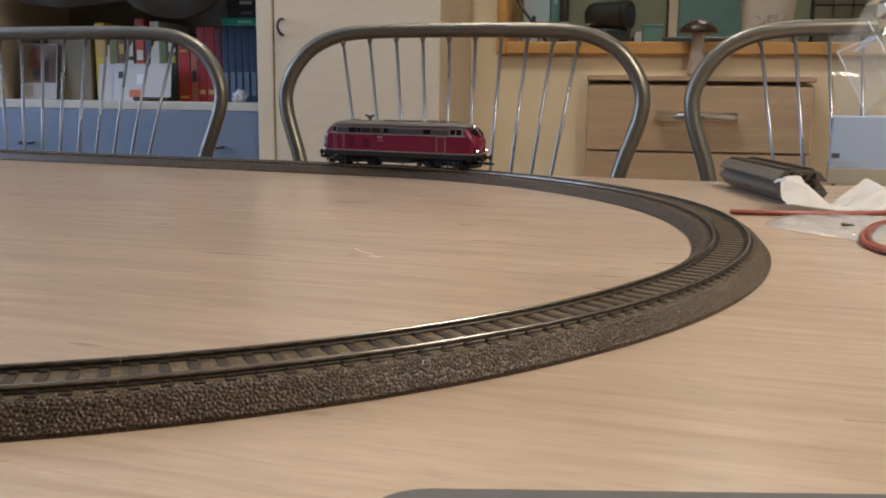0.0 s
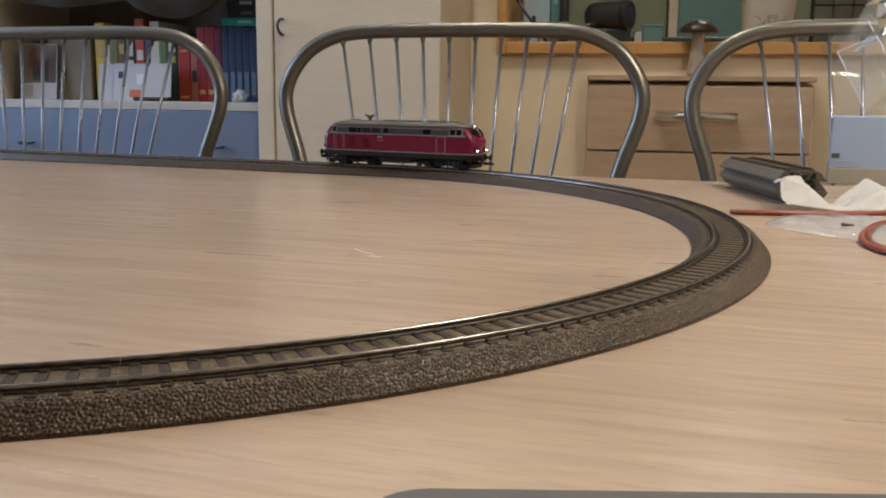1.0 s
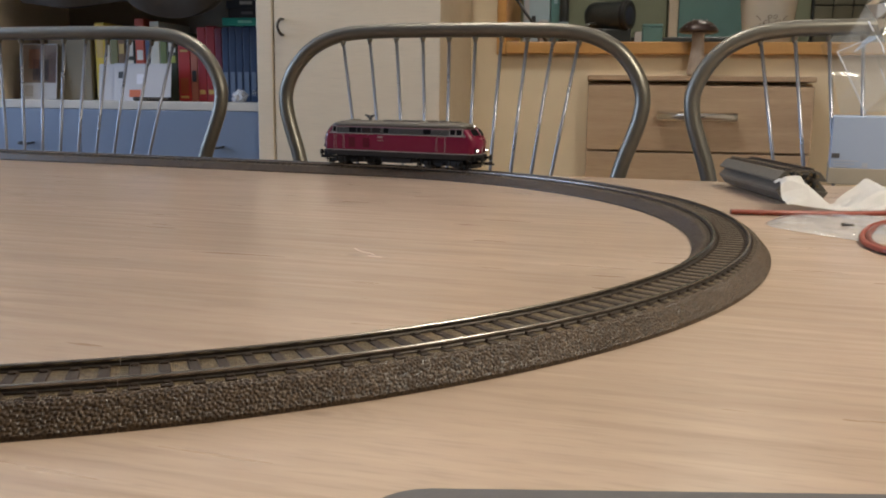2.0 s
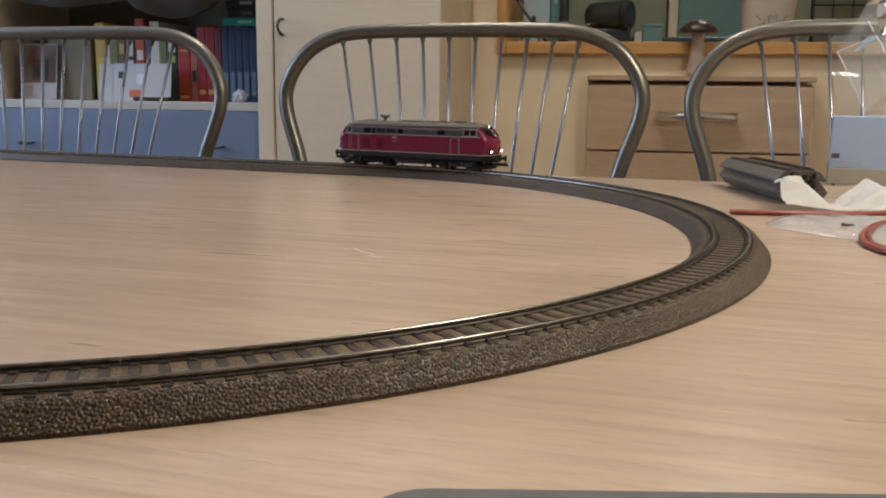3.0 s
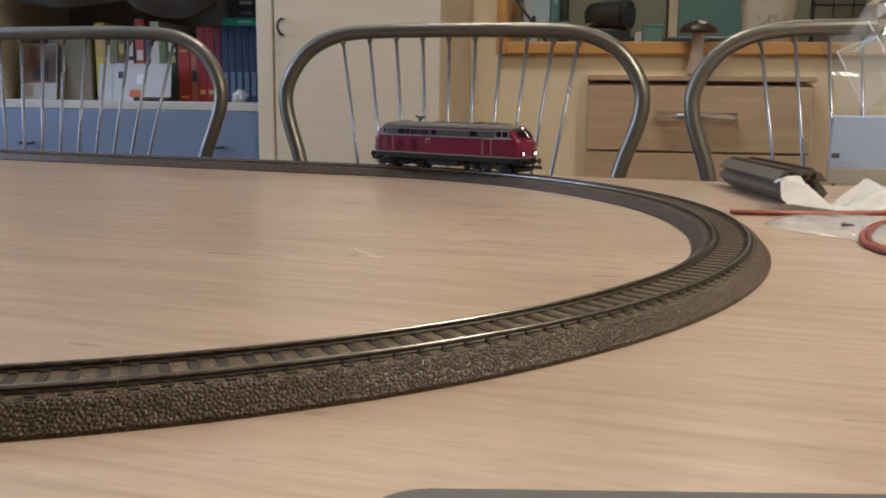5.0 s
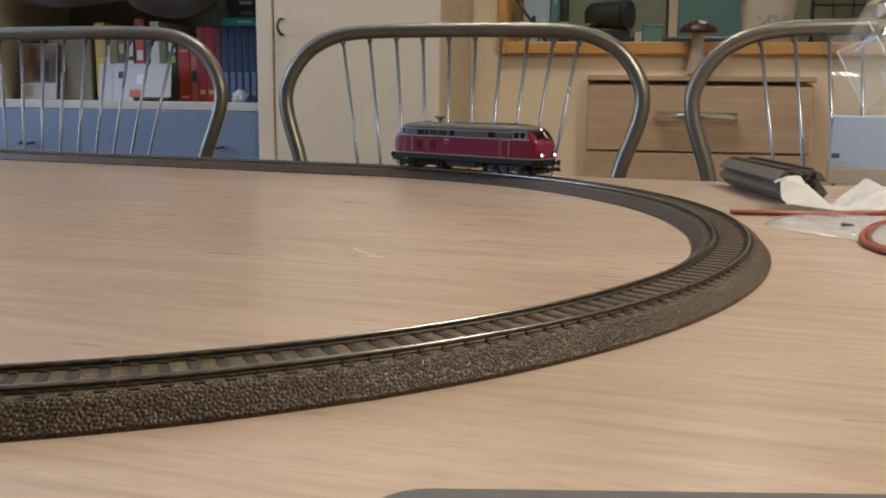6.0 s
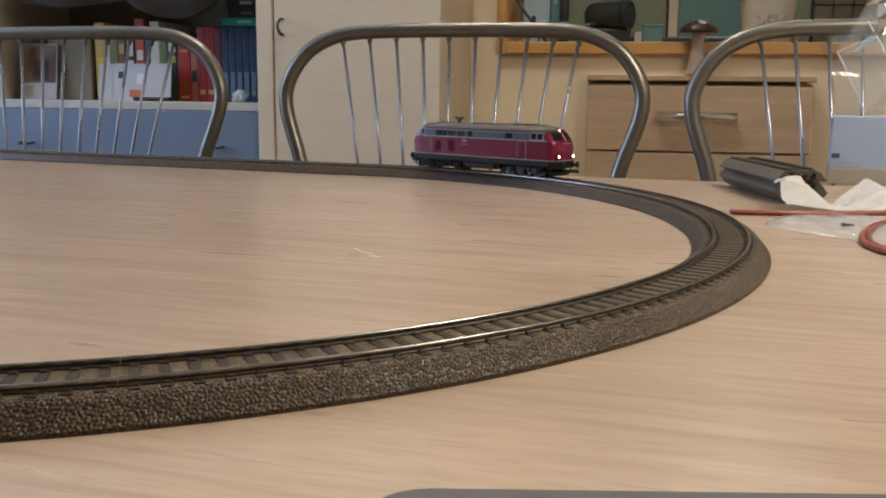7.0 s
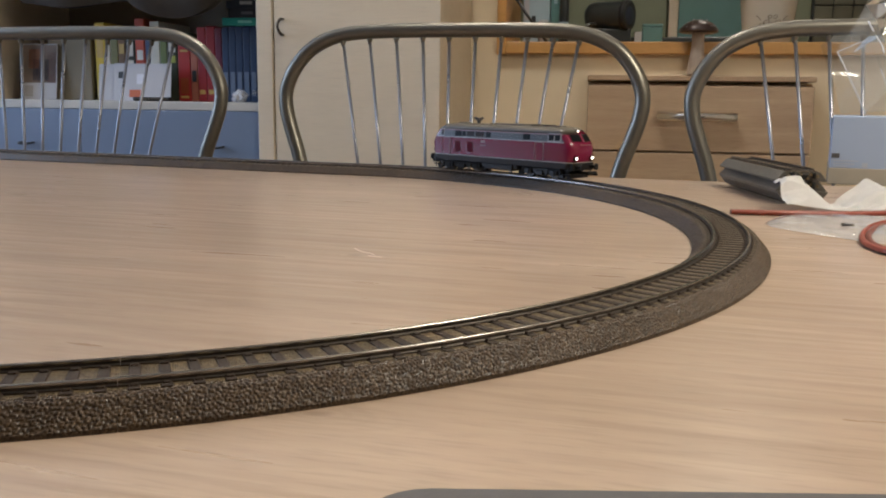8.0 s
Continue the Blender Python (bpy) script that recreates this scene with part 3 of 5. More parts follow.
def locomotive():
    t = thing("locomotive", loco_pose(0.0394), "crimson model diesel locomotive with grey roof and lit headlights", "locomotive")
    part("frame_skirt", shell(0.0100, 0.0150, cap=True), M_GREYDARK, t, smooth=False)
    body = part("body", shell(0.0158, 0.0319), M_RED, t, "glossy crimson body shell", smooth=True)
    part("lower_trim_line", shell(0.0150, 0.0158, grow=0.00025), M_LINE, t, "pale trim line")
    cab = 0.0735
    part("window_band", shell(0.0319, 0.0391, keep=lambda c: abs(c.x) < cab), M_BAND, t, "grey band with vents and windows")
    part("upper_trim_line", shell(0.0319, 0.0326, grow=0.0002, keep=lambda c: abs(c.x) < cab), M_LINE, t, "pale trim line")
    part("upper_trim_line", shell(0.0383, 0.0391, grow=0.00018, keep=lambda c: abs(c.x) < cab), M_FAINT, t, "pale trim line")
    for e in (-1, 1):
        part("cab_nose", shell(0.0319, 0.0421, keep=lambda c: c.x * e > cab), M_RED, t, "crimson cab front")
    part("roof", shell(0.0391, 0.0451, cap=True, keep=lambda c: not (abs(c.x) > cab + 0.004 and c.z < 0.0421)), M_ROOF, t, "umbra grey roof", smooth=True)
    # roof fittings
    bm = bmesh.new()
    add_box(bm, -0.020, 0.022, -0.0055, 0.0055, 0.0446, 0.0460, 0.0005)
    part("roof_hatch", bm, M_ROOF, t)
    for x in (0.032, 0.046):
        part("roof_fan", add_cyl(bmesh.new(), 0.0058, 0.0014, pose(x, 0, 0.0456), 20), M_ROOF, t, smooth=False)
    bm = add_cyl(bmesh.new(), 0.0016, 0.0030, pose(-0.0385, 0, 0.0462), 10)
    add_cyl(bm, 0.0007, 0.0055, pose(-0.0405, 0, 0.0490, 0, -68, 0), 8, 0.0013)
    add_cyl(bm, 0.0007, 0.0055, pose(-0.0365, 0, 0.0490, 0, 68, 0), 8, 0.0013)
    add_box(bm, -0.0415, -0.0355, -0.0014, 0.0014, 0.0474, 0.0482, 0.0003)
    add_box(bm, -0.0440, -0.0330, -0.0022, 0.0022, 0.0498, 0.0504, 0.0002)
    part("roof_horn", bm, M_BAND, t, "twin roof horn")
    for x in (-0.056, -0.010, 0.058):
        part("roof_rib", box(x - 0.004, x + 0.004, -0.0045, 0.0045, 0.0444, 0.0458, 0.0004), M_ROOF, t)
    # windows and vents, both sides
    for sd in (-1, 1):
        for x0, x1 in ((-0.0530, -0.0447), (-0.0437, -0.0395), (-0.0134, -0.0079), (0.0308, 0.0386)):
            part("side_window", side_plate(x0, x1, 0.0332, 0.0385, 0.00015, sd), M_PANE, t, "dark glazed window")
        for x0, x1 in ((-0.0660, -0.0545), (-0.0382, -0.0148), (-0.0066, 0.0294), (0.0400, 0.0565)):
            g = part("vent_panel", side_plate(x0, x1, 0.0334, 0.0383, 0.0002, sd), M_BAND, t)
            bm = bmesh.new()
            for k in range(6):
                z = 0.0337 + 0.00075 * k
                side_plate(x0 + 0.0005, x1 - 0.0005, z, z + 0.0003, 0.0004, sd, bm)
            part("louvres", bm, M_BAND, g)
        for x0, x1 in ((-0.0378, -0.0283), (-0.0262, -0.0166)):
            part("grey_window", side_plate(x0, x1, 0.0336, 0.0381, 0.0006, sd), M_SMOKE, t, "smoky brown window pane")
        for e in (-1, 1):
            xa, xb = (0.0583, 0.0728) if e > 0 else (-0.0728, -0.0675)
            f = part("cab_window_frame", side_plate(xa, xb, 0.0325, 0.0396, 0.0002, sd), M_LINE, t, "pale cab window frame")
            spans = ((0.0594, 0.0648), (0.0661, 0.0716)) if e > 0 else ((-0.0718, -0.0685),)
            for x0, x1 in spans:
                part("cab_window", side_plate(x0, x1, 0.0335, 0.0386, 0.00035, sd), M_PANE, f, "dark glazed window")
            # door outline
            dx = 0.0500 * e if e > 0 else -0.0640
            bm = bmesh.new()
            for x in (dx - 0.0040, dx + 0.0040):
                side_plate(x - 0.00022, x + 0.00022, 0.0165, 0.0314, 0.00018, sd, bm)
            side_plate(dx - 0.0040, dx + 0.0040, 0.0310, 0.0314, 0.00018, sd, bm)
            part("door_edge", bm, M_FAINT, body, "fine pale door outline")
        for x in (-0.0495, -0.0331):
            part("grille", side_plate(x - 0.0037, x + 0.0037, 0.0185, 0.0282, 0.0002, sd), M_REDDARK, body, "dark red grille")
        bm = bmesh.new()
        side_plate(-0.0198, -0.0142, 0.0282, 0.0304, 0.00018, sd, bm)
        part("side_emblem", bm, M_FAINT, body, "small pale emblem")
        bm = bmesh.new()
        side_plate(-0.0205, -0.0135, 0.0255, 0.0261, 0.00018, sd, bm)
        part("side_lettering", bm, M_FAINT, body, "small pale bar of lettering")
    # cab fronts
    for e in (-1, 1):
        for sd in (-1, 1):
            m = pose(0.0800 * e, 0.0071 * sd, 0.0356, 0, 0, 11 * sd * e) @ pose(0, 0, 0, 0, -36 * e, 0)
            w = part("windscreen_frame", box(-0.0008, 0.0008, -0.0060, 0.0060, -0.0042, 0.0042, 0.0004, 1, m), M_RED, t, "crimson windscreen surround")
            part("windscreen", box(-0.0011, 0.0011, -0.0054, 0.0054, -0.0036, 0.0037, 0.0003, 1, m), M_PANE, w, "dark glazed windscreen")
            hl = part("headlight", add_cyl(bmesh.new(), 0.0021, 0.0020, pose(0.0845 * e, 0.0112 * sd, 0.0190, 0, 90, 0), 16), M_BLACK, t)
            lens = add_lathe(bmesh.new(), [(0.0012, 0.0), (0.0011, 0.0005), (0.0008, 0.0008), (0.0002, 0.0009)], 14, pose(0.0853 * e, 0.0112 * sd, 0.0190, 0, 90 * e, 0))
            part("lens", lens, M_HEADLIGHT if e > 0 else M_PANE, hl, "glowing white lens" if e > 0 else "unlit lens", smooth=True)
        hl = part("headlight", add_cyl(bmesh.new(), 0.0016, 0.0040, pose(0.0752 * e, 0, 0.0416, 0, 90, 0), 14), M_ROOF, t)
        part("lens", add_cyl(bmesh.new(), 0.0007, 0.0008, pose(0.0773 * e, 0, 0.0416, 0, 90, 0), 12), M_HEADLIGHT if e > 0 else M_PANE, hl, "glowing white lens" if e > 0 else "unlit lens")
        # handrails by the doors and across the nose
        for sd in (-1, 1):
            for x in (0.0450, 0.0550) if e > 0 else (-0.0580, -0.0700):
                y = sd * (side_w(0.024) + 0.0009)
                part("handrail", add_tube(bmesh.new(), [(x, y - 0.0009 * sd, 0.0170), (x, y, 0.0176), (x, y, 0.0300), (x, y - 0.0009 * sd, 0.0306)], 0.00022, 6), M_FAINT, t, "thin pale handrail")
            part("tail_lamp", add_cyl(bmesh.new(), 0.0011, 0.0012, pose(0.0847 * e, 0.0082 * sd, 0.0190, 0, 90, 0), 12), M_REDDARK, t, "small dark red tail lamp")
        part("nose_rail", add_tube(bmesh.new(), [(0.0850 * e, -0.0060, 0.0305), (0.0862 * e, -0.0055, 0.0305), (0.0868 * e, 0.0, 0.0305), (0.0862 * e, 0.0055, 0.0305), (0.0850 * e, 0.0060, 0.0305)], 0.00025, 6), M_FAINT, t, "thin pale handrail")
        for sd in (-1, 1):
            part("brake_hose", add_tube(bmesh.new(), smooth_line([(0.0845 * e, 0.0045 * sd, 0.0098), (0.0868 * e, 0.0045 * sd, 0.0090), (0.0872 * e, 0.0042 * sd, 0.0055), (0.0862 * e, 0.0040 * sd, 0.0040)], 4), 0.0004, 6), M_BLACK, t)
        # buffer beam, buffers, coupling
        part("buffer_beam", box(0.0790 * e, 0.0845 * e, -0.0150, 0.0150, 0.0085, 0.0150, 0.0006), M_BLACK, t)
        for sd in (-1, 1):
            bm = add_cyl(bmesh.new(), 0.0013, 0.006, pose(0.0870 * e, 0.0100 * sd, 0.0118, 0, 90, 0), 12)
            add_cyl(bm, 0.0029, 0.0010, pose(0.0905 * e, 0.0100 * sd, 0.0118, 0, 90, 0), 18)
            part("buffer", bm, M_BLACK, t, smooth=False)
            bm = add_tube(bmesh.new(), [(0.0800 * e, 0.0150 * sd, 0.0150), (0.0805 * e, 0.0160 * sd, 0.0080), (0.0800 * e, 0.0150 * sd, 0.0030)], 0.0005, 6)
            for z in (0.0050, 0.0085):
                add_box(bm, 0.0770 * e, 0.0830 * e, 0.0140 * sd, 0.0165 * sd, z, z + 0.0005)
            part("step", bm, M_BLACK, t)
        bm = box(0.0800 * e, 0.0950 * e, -0.0022, 0.0022, 0.0060, 0.0078, 0.0004)
        add_box(bm, 0.0925 * e, 0.0945 * e, -0.0065, 0.0065, 0.0060, 0.0085, 0.0004)
        add_box(bm, 0.0880 * e, 0.0975 * e, 0.0020, 0.0032, 0.0050, 0.0068, 0.0003)
        part("coupling", bm, M_BLACK, t)
        part("rail_guard", box(0.0790 * e, 0.0805 * e, -0.0130, 0.0130, 0.0018, 0.0060, 0.0004), M_BLACK, t)
    # tank between the bogies
    bm = box(-0.0170, 0.0170, -0.0150, 0.0150, 0.0042, 0.0100, 0.0012, 2)
    add_box(bm, -0.0215, 0.0215, -0.0135, 0.0135, 0.0060, 0.0100, 0.0006)
    part("fuel_tank", bm, M_GREYDARK, t)
    # bogies with their wheels
    for sd in (-1, 1):
        bm = bmesh.new()
        for y in (-1, 1):
            add_box(bm, -0.0250, 0.0250, 0.0112 * y, 0.0132 * y, 0.0040, 0.0092, 0.0006)
            for x in (-0.0160, 0.0160):
                add_box(bm, x - 0.0032, x + 0.0032, 0.0128 * y, 0.0150 * y, 0.0032, 0.0082, 0.0005)
                for k in (-1, 1):
                    add_cyl(bm, 0.0014, 0.0040, pose(x + 0.0050 * k, 0.0138 * y, 0.0062), 10)
            add_box(bm, -0.0045, 0.0045, 0.0128 * y, 0.0148 * y, 0.0030, 0.0070, 0.0005)
            add_box(bm, -0.0285, -0.0235, 0.0100 * y, 0.0130 * y, 0.0020, 0.0050, 0.0004)
            add_box(bm, 0.0235, 0.0285, 0.0100 * y, 0.0130 * y, 0.0020, 0.0050, 0.0004)
        add_box(bm, -0.0240, 0.0240, -0.0060, 0.0060, 0.0030, 0.0098, 0.0006)
        b = part("bogie", bm, M_BLACK, t, m=pose(PIVOT * sd, 0, 0))
        BOGIES.append((b, sd))
        for x in (-0.0160, 0.0160):
            bm = bmesh.new()
            for y in (-1, 1):
                add_cyl(bm, 0.0056, 0.0026, pose(0, 0.0085 * y, 0, 90, 0, 0), 24)
                add_cyl(bm, 0.0063, 0.0007, pose(0, 0.0070 * y, 0, 90, 0, 0), 24)
                for k in range(6):
                    a = math.pi * k / 3
                    add_box(bm, -0.0045, 0.0045, 0.0098 * y - 0.0003, 0.0098 * y + 0.0003, -0.0005, 0.0005, 0, 1, pose(0, 0, 0, 0, 30 * k, 0))
            add_cyl(bm, 0.0012, 0.020, pose(0, 0, 0, 90, 0, 0), 10)
            w = part("wheelset", bm, M_WHEEL, b, m=pose(x, 0, 0.0056))
            WHEELS.append((w, x))
    return t


LOCO = locomotive()


# ---- the chairs ----
def chair(m, label, shift=0.0, wide=0.0, rods=10):
    """Arched tubular back with ten thin rods that leans back; local x across it, y towards the room behind it."""
    t = thing("dining_chair", m, label, "chair", "metal chairs round the table")
    seat, r = 0.455, 0.0083

    def lean(x, z, y=0.0):
        return (x, 0.10 * (z - 0.75) + y, z)
    half = [lean(*q) for q in ((0.128, seat), (0.148, 0.58), (0.172, 0.690), (0.188, 0.756), (0.197, 0.783), (0.2050, 0.808), (0.2075, 0.828), (0.2045, 0.844), (0.1955, 0.8625), (0.181, 0.8795), (0.163, 0.8910), (0.141, 0.8985), (0.112, 0.9020), (0.073, 0.9032), (0.035, 0.9036))]
    half = [(x + wide - 0.001, y, z) for x, y, z in half]
    span = 1 + wide / 0.126
    pts = [(-x, y, z) for x, y, z in half] + [lean(0, 0.9036)] + list(reversed(half))
    part("back_frame", add_tube(bmesh.new(), smooth_line(pts, 6), r, 16), M_CHAIR, t, smooth=True)
    for k in range(rods):
        f = 2 * k / (rods - 1) - 1
        zt = 0.9015 - 0.004 * f ** 4
        part("back_rod", add_tube(bmesh.new(), [lean(shift + 0.062 * span * f + 0.007 * (1 - f * f), seat + 0.02), lean(shift + 0.1135 * span * f + 0.007 * (1 - f * f), 0.752), lean(shift + 0.137 * span * f + 0.006 * (1 - f * f), zt)], 0.0019, 8), M_ROD, t, smooth=True)
        # the small weld where the rod meets the tube
        part("weld", add_lathe(bmesh.new(), [(0.0019, -0.0040), (0.0023, -0.0015), (0.0032, 0.0010), (0.0034, 0.0030)], 10, pose(*lean(shift + 0.1362 * span * f + 0.006 * (1 - f * f), zt - r))), M_CHAIR, t, smooth=True)
    part("seat", box(-0.17 - wide, 0.17 + wide, -0.43, -0.025, seat - 0.005, seat + 0.03, 0.014, 3), M_DARKIN, t)
    rx = 0.16 + wide
    rim = [(-rx, -0.03, seat - 0.02), (rx, -0.03, seat - 0.02), (rx, -0.42, seat - 0.02), (-rx, -0.42, seat - 0.02), (-rx, -0.03, seat - 0.02)]
    part("seat_frame", add_tube(bmesh.new(), rim, 0.009, 10), M_CHAIR, t, smooth=True)
    for x in (-0.128 - wide, 0.128 + wide):
        part("leg", add_tube(bmesh.new(), [lean(x, seat), (x * 1.12, -0.02, 0.25), (x * 1.25, 0.03, 0.0)], r, 12), M_CHAIR, t, smooth=True)
        part("leg", add_tube(bmesh.new(), [(x * 1.2, -0.41, seat - 0.02), (x * 1.3, -0.43, 0.0)], r, 12), M_CHAIR, t, smooth=True)


chair(EDGE @ pose(-0.2465, 0.955, 0), "silver-grey tubular metal chair with an arched rod back")
chair(EDGE @ pose(-0.8000, 0.955, 0), "wide silver-grey tubular metal chair beside the bookshelf", 0.0, 0.055, 13)
chair(EDGE @ pose(0.2170, 0.951, 0), "silver-grey tubular metal chair beside the white box", -0.0065)

# ---- on the bookshelf ----
SHELF_Z = 0.8137


def book(s0, s1, height, colour, front=1.80, depth=0.15, label="", bands=(), lean=0.0, rough=0.5):
    """A book that stands with its spine to the room."""
    w = s1 - s0
    t = thing("book", room((s0 + s1) / 2, front, SHELF_Z) @ pose(0, 0, 0, 0, lean, 0), label, "book", "books on the shelf")
    cover = material("book_cover", colour, rough, vary=0.12, scale=40)
    bm = box(-w / 2, w / 2, 0.0, 0.004, 0, height, min(0.0015, w * 0.2), 2)
    add_box(bm, -w / 2, -w / 2 + 0.0018, 0.004, depth, 0, height)
    add_box(bm, w / 2 - 0.0018, w / 2, 0.004, depth, 0, height)
    part("cover", bm, cover, t)
    part("pages", box(-w / 2 + 0.0018, w / 2 - 0.0018, 0.0045, depth - 0.004, 0.002, height - 0.004), M_PAGES, t)
    for z0, z1, c in bands:
        part("spine_print", box(-w * 0.32, w * 0.32, -0.0006, 0.001, height * z0, height * z1), material("spine_ink", c, 0.5, vary=0.1, scale=60), t)
    return t


M_PAGES = material("cream_paper_pages", (0.62, 0.56, 0.44), 0.9, vary=0.08, scale=300, stretch=(40, 1, 1))
INK, PALE, GOLD = (0.02, 0.02, 0.02), (0.6, 0.58, 0.52), (0.45, 0.30, 0.08)
RED, NAVY = (0.24, 0.012, 0.016), (0.012, 0.028, 0.070)
for b in (
    (-1.1020, -1.0780, 0.168, (0.55, 0.38, 0.03), "tall yellow paperback on the shelf", ((0.55, 0.8, GOLD),)),
    (-1.0765, -1.0660, 0.150, (0.55, 0.50, 0.40), "slim cream paperback on the shelf", ((0.3, 0.7, PALE),)),
    (-1.0650, -1.0480, 0.146, (0.16, 0.15, 0.05), "olive green hardback on the shelf", ()),
    (-1.0470, -1.0300, 0.144, (0.15, 0.08, 0.03), "brown clothbound book on the shelf", ((0.7, 0.85, GOLD),)),
    (-1.0290, -1.0075, 0.150, (0.025, 0.03, 0.02), "black book with pale spine print", ((0.35, 0.42, PALE), (0.48, 0.58, PALE), (0.64, 0.84, PALE))),
    (-1.0060, -0.9840, 0.176, (0.42, 0.06, 0.025), "orange-red paperback on the shelf", ((0.5, 0.62, PALE),)),
    (-0.9825, -0.9720, 0.140, (0.05, 0.07, 0.14), "dark blue booklet on the shelf", ()),
    (-0.9710, -0.9490, 0.170, (0.58, 0.55, 0.46), "white-spined book on the shelf", ((0.75, 0.85, GOLD),)),
    (-0.9480, -0.9330, 0.152, (0.14, 0.17, 0.05), "moss green book on the shelf", ()),
    (-0.9320, -0.9085, 0.150, (0.03, 0.035, 0.015), "black book with yellow-green print", ((0.55, 0.65, (0.3, 0.32, 0.05)), (0.70, 0.86, PALE))),
    (-0.9070, -0.8790, 0.120, (0.34, 0.02, 0.015), "bright red hardback with gold lines", ((0.06, 0.1, GOLD), (0.14, 0.42, (0.28, 0.05, 0.01)), (0.88, 0.92, GOLD))),
    (-0.8775, -0.8625, 0.132, (0.32, 0.10, 0.06), "faded red-orange book on the shelf", ((0.32, 0.5, INK),)),
    (-0.8615, -0.8420, 0.158, RED, "dark red bound volume on the shelf", ((0.1, 0.16, GOLD),)),
    (-0.8410, -0.8215, 0.160, RED, "dark red bound volume on the shelf", ((0.1, 0.16, GOLD),)),
    (-0.8200, -0.8060, 0.156, (0.10, 0.012, 0.03), "wine red bound volume on the shelf", ()),
    (-0.8045, -0.7900, 0.158, NAVY, "navy blue bound volume on the shelf", ((0.08, 0.4, (0.10, 0.13, 0.19)),)),
    (-0.7890, -0.7740, 0.160, NAVY, "navy blue bound volume on the shelf", ((0.08, 0.4, (0.10, 0.13, 0.19)),)),
    (-0.7730, -0.7580, 0.159, NAVY, "navy blue bound volume on the shelf", ((0.08, 0.4, (0.10, 0.13, 0.19)), (0.1, 0.16, PALE))),
    (-0.7570, -0.7420, 0.160, NAVY, "navy blue bound volume on the shelf", ((0.08, 0.4, (0.10, 0.13, 0.19)),)),
    (-0.7410, -0.7260, 0.160, NAVY, "navy blue bound volume on the shelf", ((0.08, 0.4, (0.10, 0.13, 0.19)), (0.1, 0.16, PALE))),
):
    book(b[0], b[1], b[2], b[3], label=b[4], bands=b[5])


def flat_book(s0, s1, z0, z1, colour, label, print_colour=None):
    t = thing("book", room((s0 + s1) / 2, 1.795, z0), label, "book", "books on the shelf")
    w, h = (s1 - s0) / 2, z1 - z0
    bm = box(-w, w, 0, 0.16, 0, 0.0018)
    add_box(bm, -w, w, 0, 0.16, h - 0.0018, h)
    add_box(bm, -w, w, 0, 0.003, 0.0018, h - 0.0018)
    part("cover", bm, material("book_cover", colour, 0.45, vary=0.1, scale=40), t)
    part("pages", box(-w + 0.002, w - 0.003, 0.0035, 0.157, 0.002, h - 0.002), M_PAGES, t)
    if print_colour:
        part("spine_print", box(-w * 0.1, w * 0.7, -0.0006, 0.001, h * 0.35, h * 0.65), material("spine_ink", print_colour, 0.5), t)


flat_book(-0.800, -0.722, SHELF_Z + 0.1605, SHELF_Z + 0.1765, (0.015, 0.22, 0.19), "teal book lying flat on the navy volumes", (0.2, 0.5, 0.45))
flat_book(-0.785, -0.722, SHELF_Z + 0.1768, SHELF_Z + 0.1960, (0.02, 0.022, 0.03), "black book lying flat on the teal one", (0.12, 0.12, 0.14))
flat_book(-0.790, -0.722, SHELF_Z + 0.1963, SHELF_Z + 0.2180, (0.015, 0.02, 0.03), "black book on top of the pile", (0.3, 0.3, 0.3))


def standing_card(name, s0, s1, d, height, mat, label, category, prints=(), lean=-8.0):
    t = thing(name, room((s0 + s1) / 2, d, SHELF_Z) @ pose(0, 0, 0, lean, 0, 0), label, category)
    w = (s1 - s0) / 2
    part("sheet", box(-w, w, 0, 0.0012, 0, height, 0.0003), mat, t)
    for x0, x1, z0, z1, c in prints:
        part("printed_shape", box(x0 * w, x1 * w, -0.0005, 0.0004, z0 * height, z1 * height, 0.0002), material("printed_ink", c, 0.55, vary=0.2, scale=90), t)


M_PAPER = material("white_paper", (0.42, 0.41, 0.42), 0.8, vary=0.04, scale=30)
M_FOLDER = material("grey_brown_card", (0.20, 0.165, 0.11), 0.7, vary=0.08, scale=20)
standing_card("note_card", -1.0790, -1.0400, 1.765, 0.079, M_PAPER, "plain white note card leaning on books", "card")
standing_card("note_card", -1.0370, -0.9050, 1.755, 0.080, M_PAPER, "white postcard with dark and orange marks", "card",
              ((-0.85, -0.62, 0.60, 0.78, INK), (-0.45, -0.05, 0.10, 0.30, (0.45, 0.10, 0.03)), (-0.2, 0.05, 0.45, 0.72, (0.55, 0.55, 0.6))))
standing_card("picture_card", -1.2740, -1.1870, 1.775, 0.123, M_PAPER, "picture card of red and dark shapes", "card",
              ((-0.95, 0.95, 0.30, 0.98, (0.16, 0.11, 0.08)), (-0.6, 0.0, 0.55, 0.90, (0.34, 0.13, 0.06)), (-0.35, 0.55, 0.35, 0.72, (0.025, 0.02, 0.03)), (0.45, 0.95, 0.30, 0.85, (0.14, 0.02, 0.03)), (-0.9, -0.3, 0.05, 0.25, (0.30, 0.28, 0.26))))
t = thing("folder", room(-1.1650, 1.80, SHELF_Z), "large grey-brown card folder standing on the shelf", "folder")
part("spine_board", box(-0.052, 0.052, 0.0, 0.012, 0, 0.150, 0.002, 2), M_FOLDER, t)
part("side_board", box(-0.052, -0.049, 0.0125, 0.15, 0, 0.150), M_FOLDER, t)
t = thing("pen_case", room(-0.935, 1.735, SHELF_Z), "small black pen case lying on the shelf", "pen case")
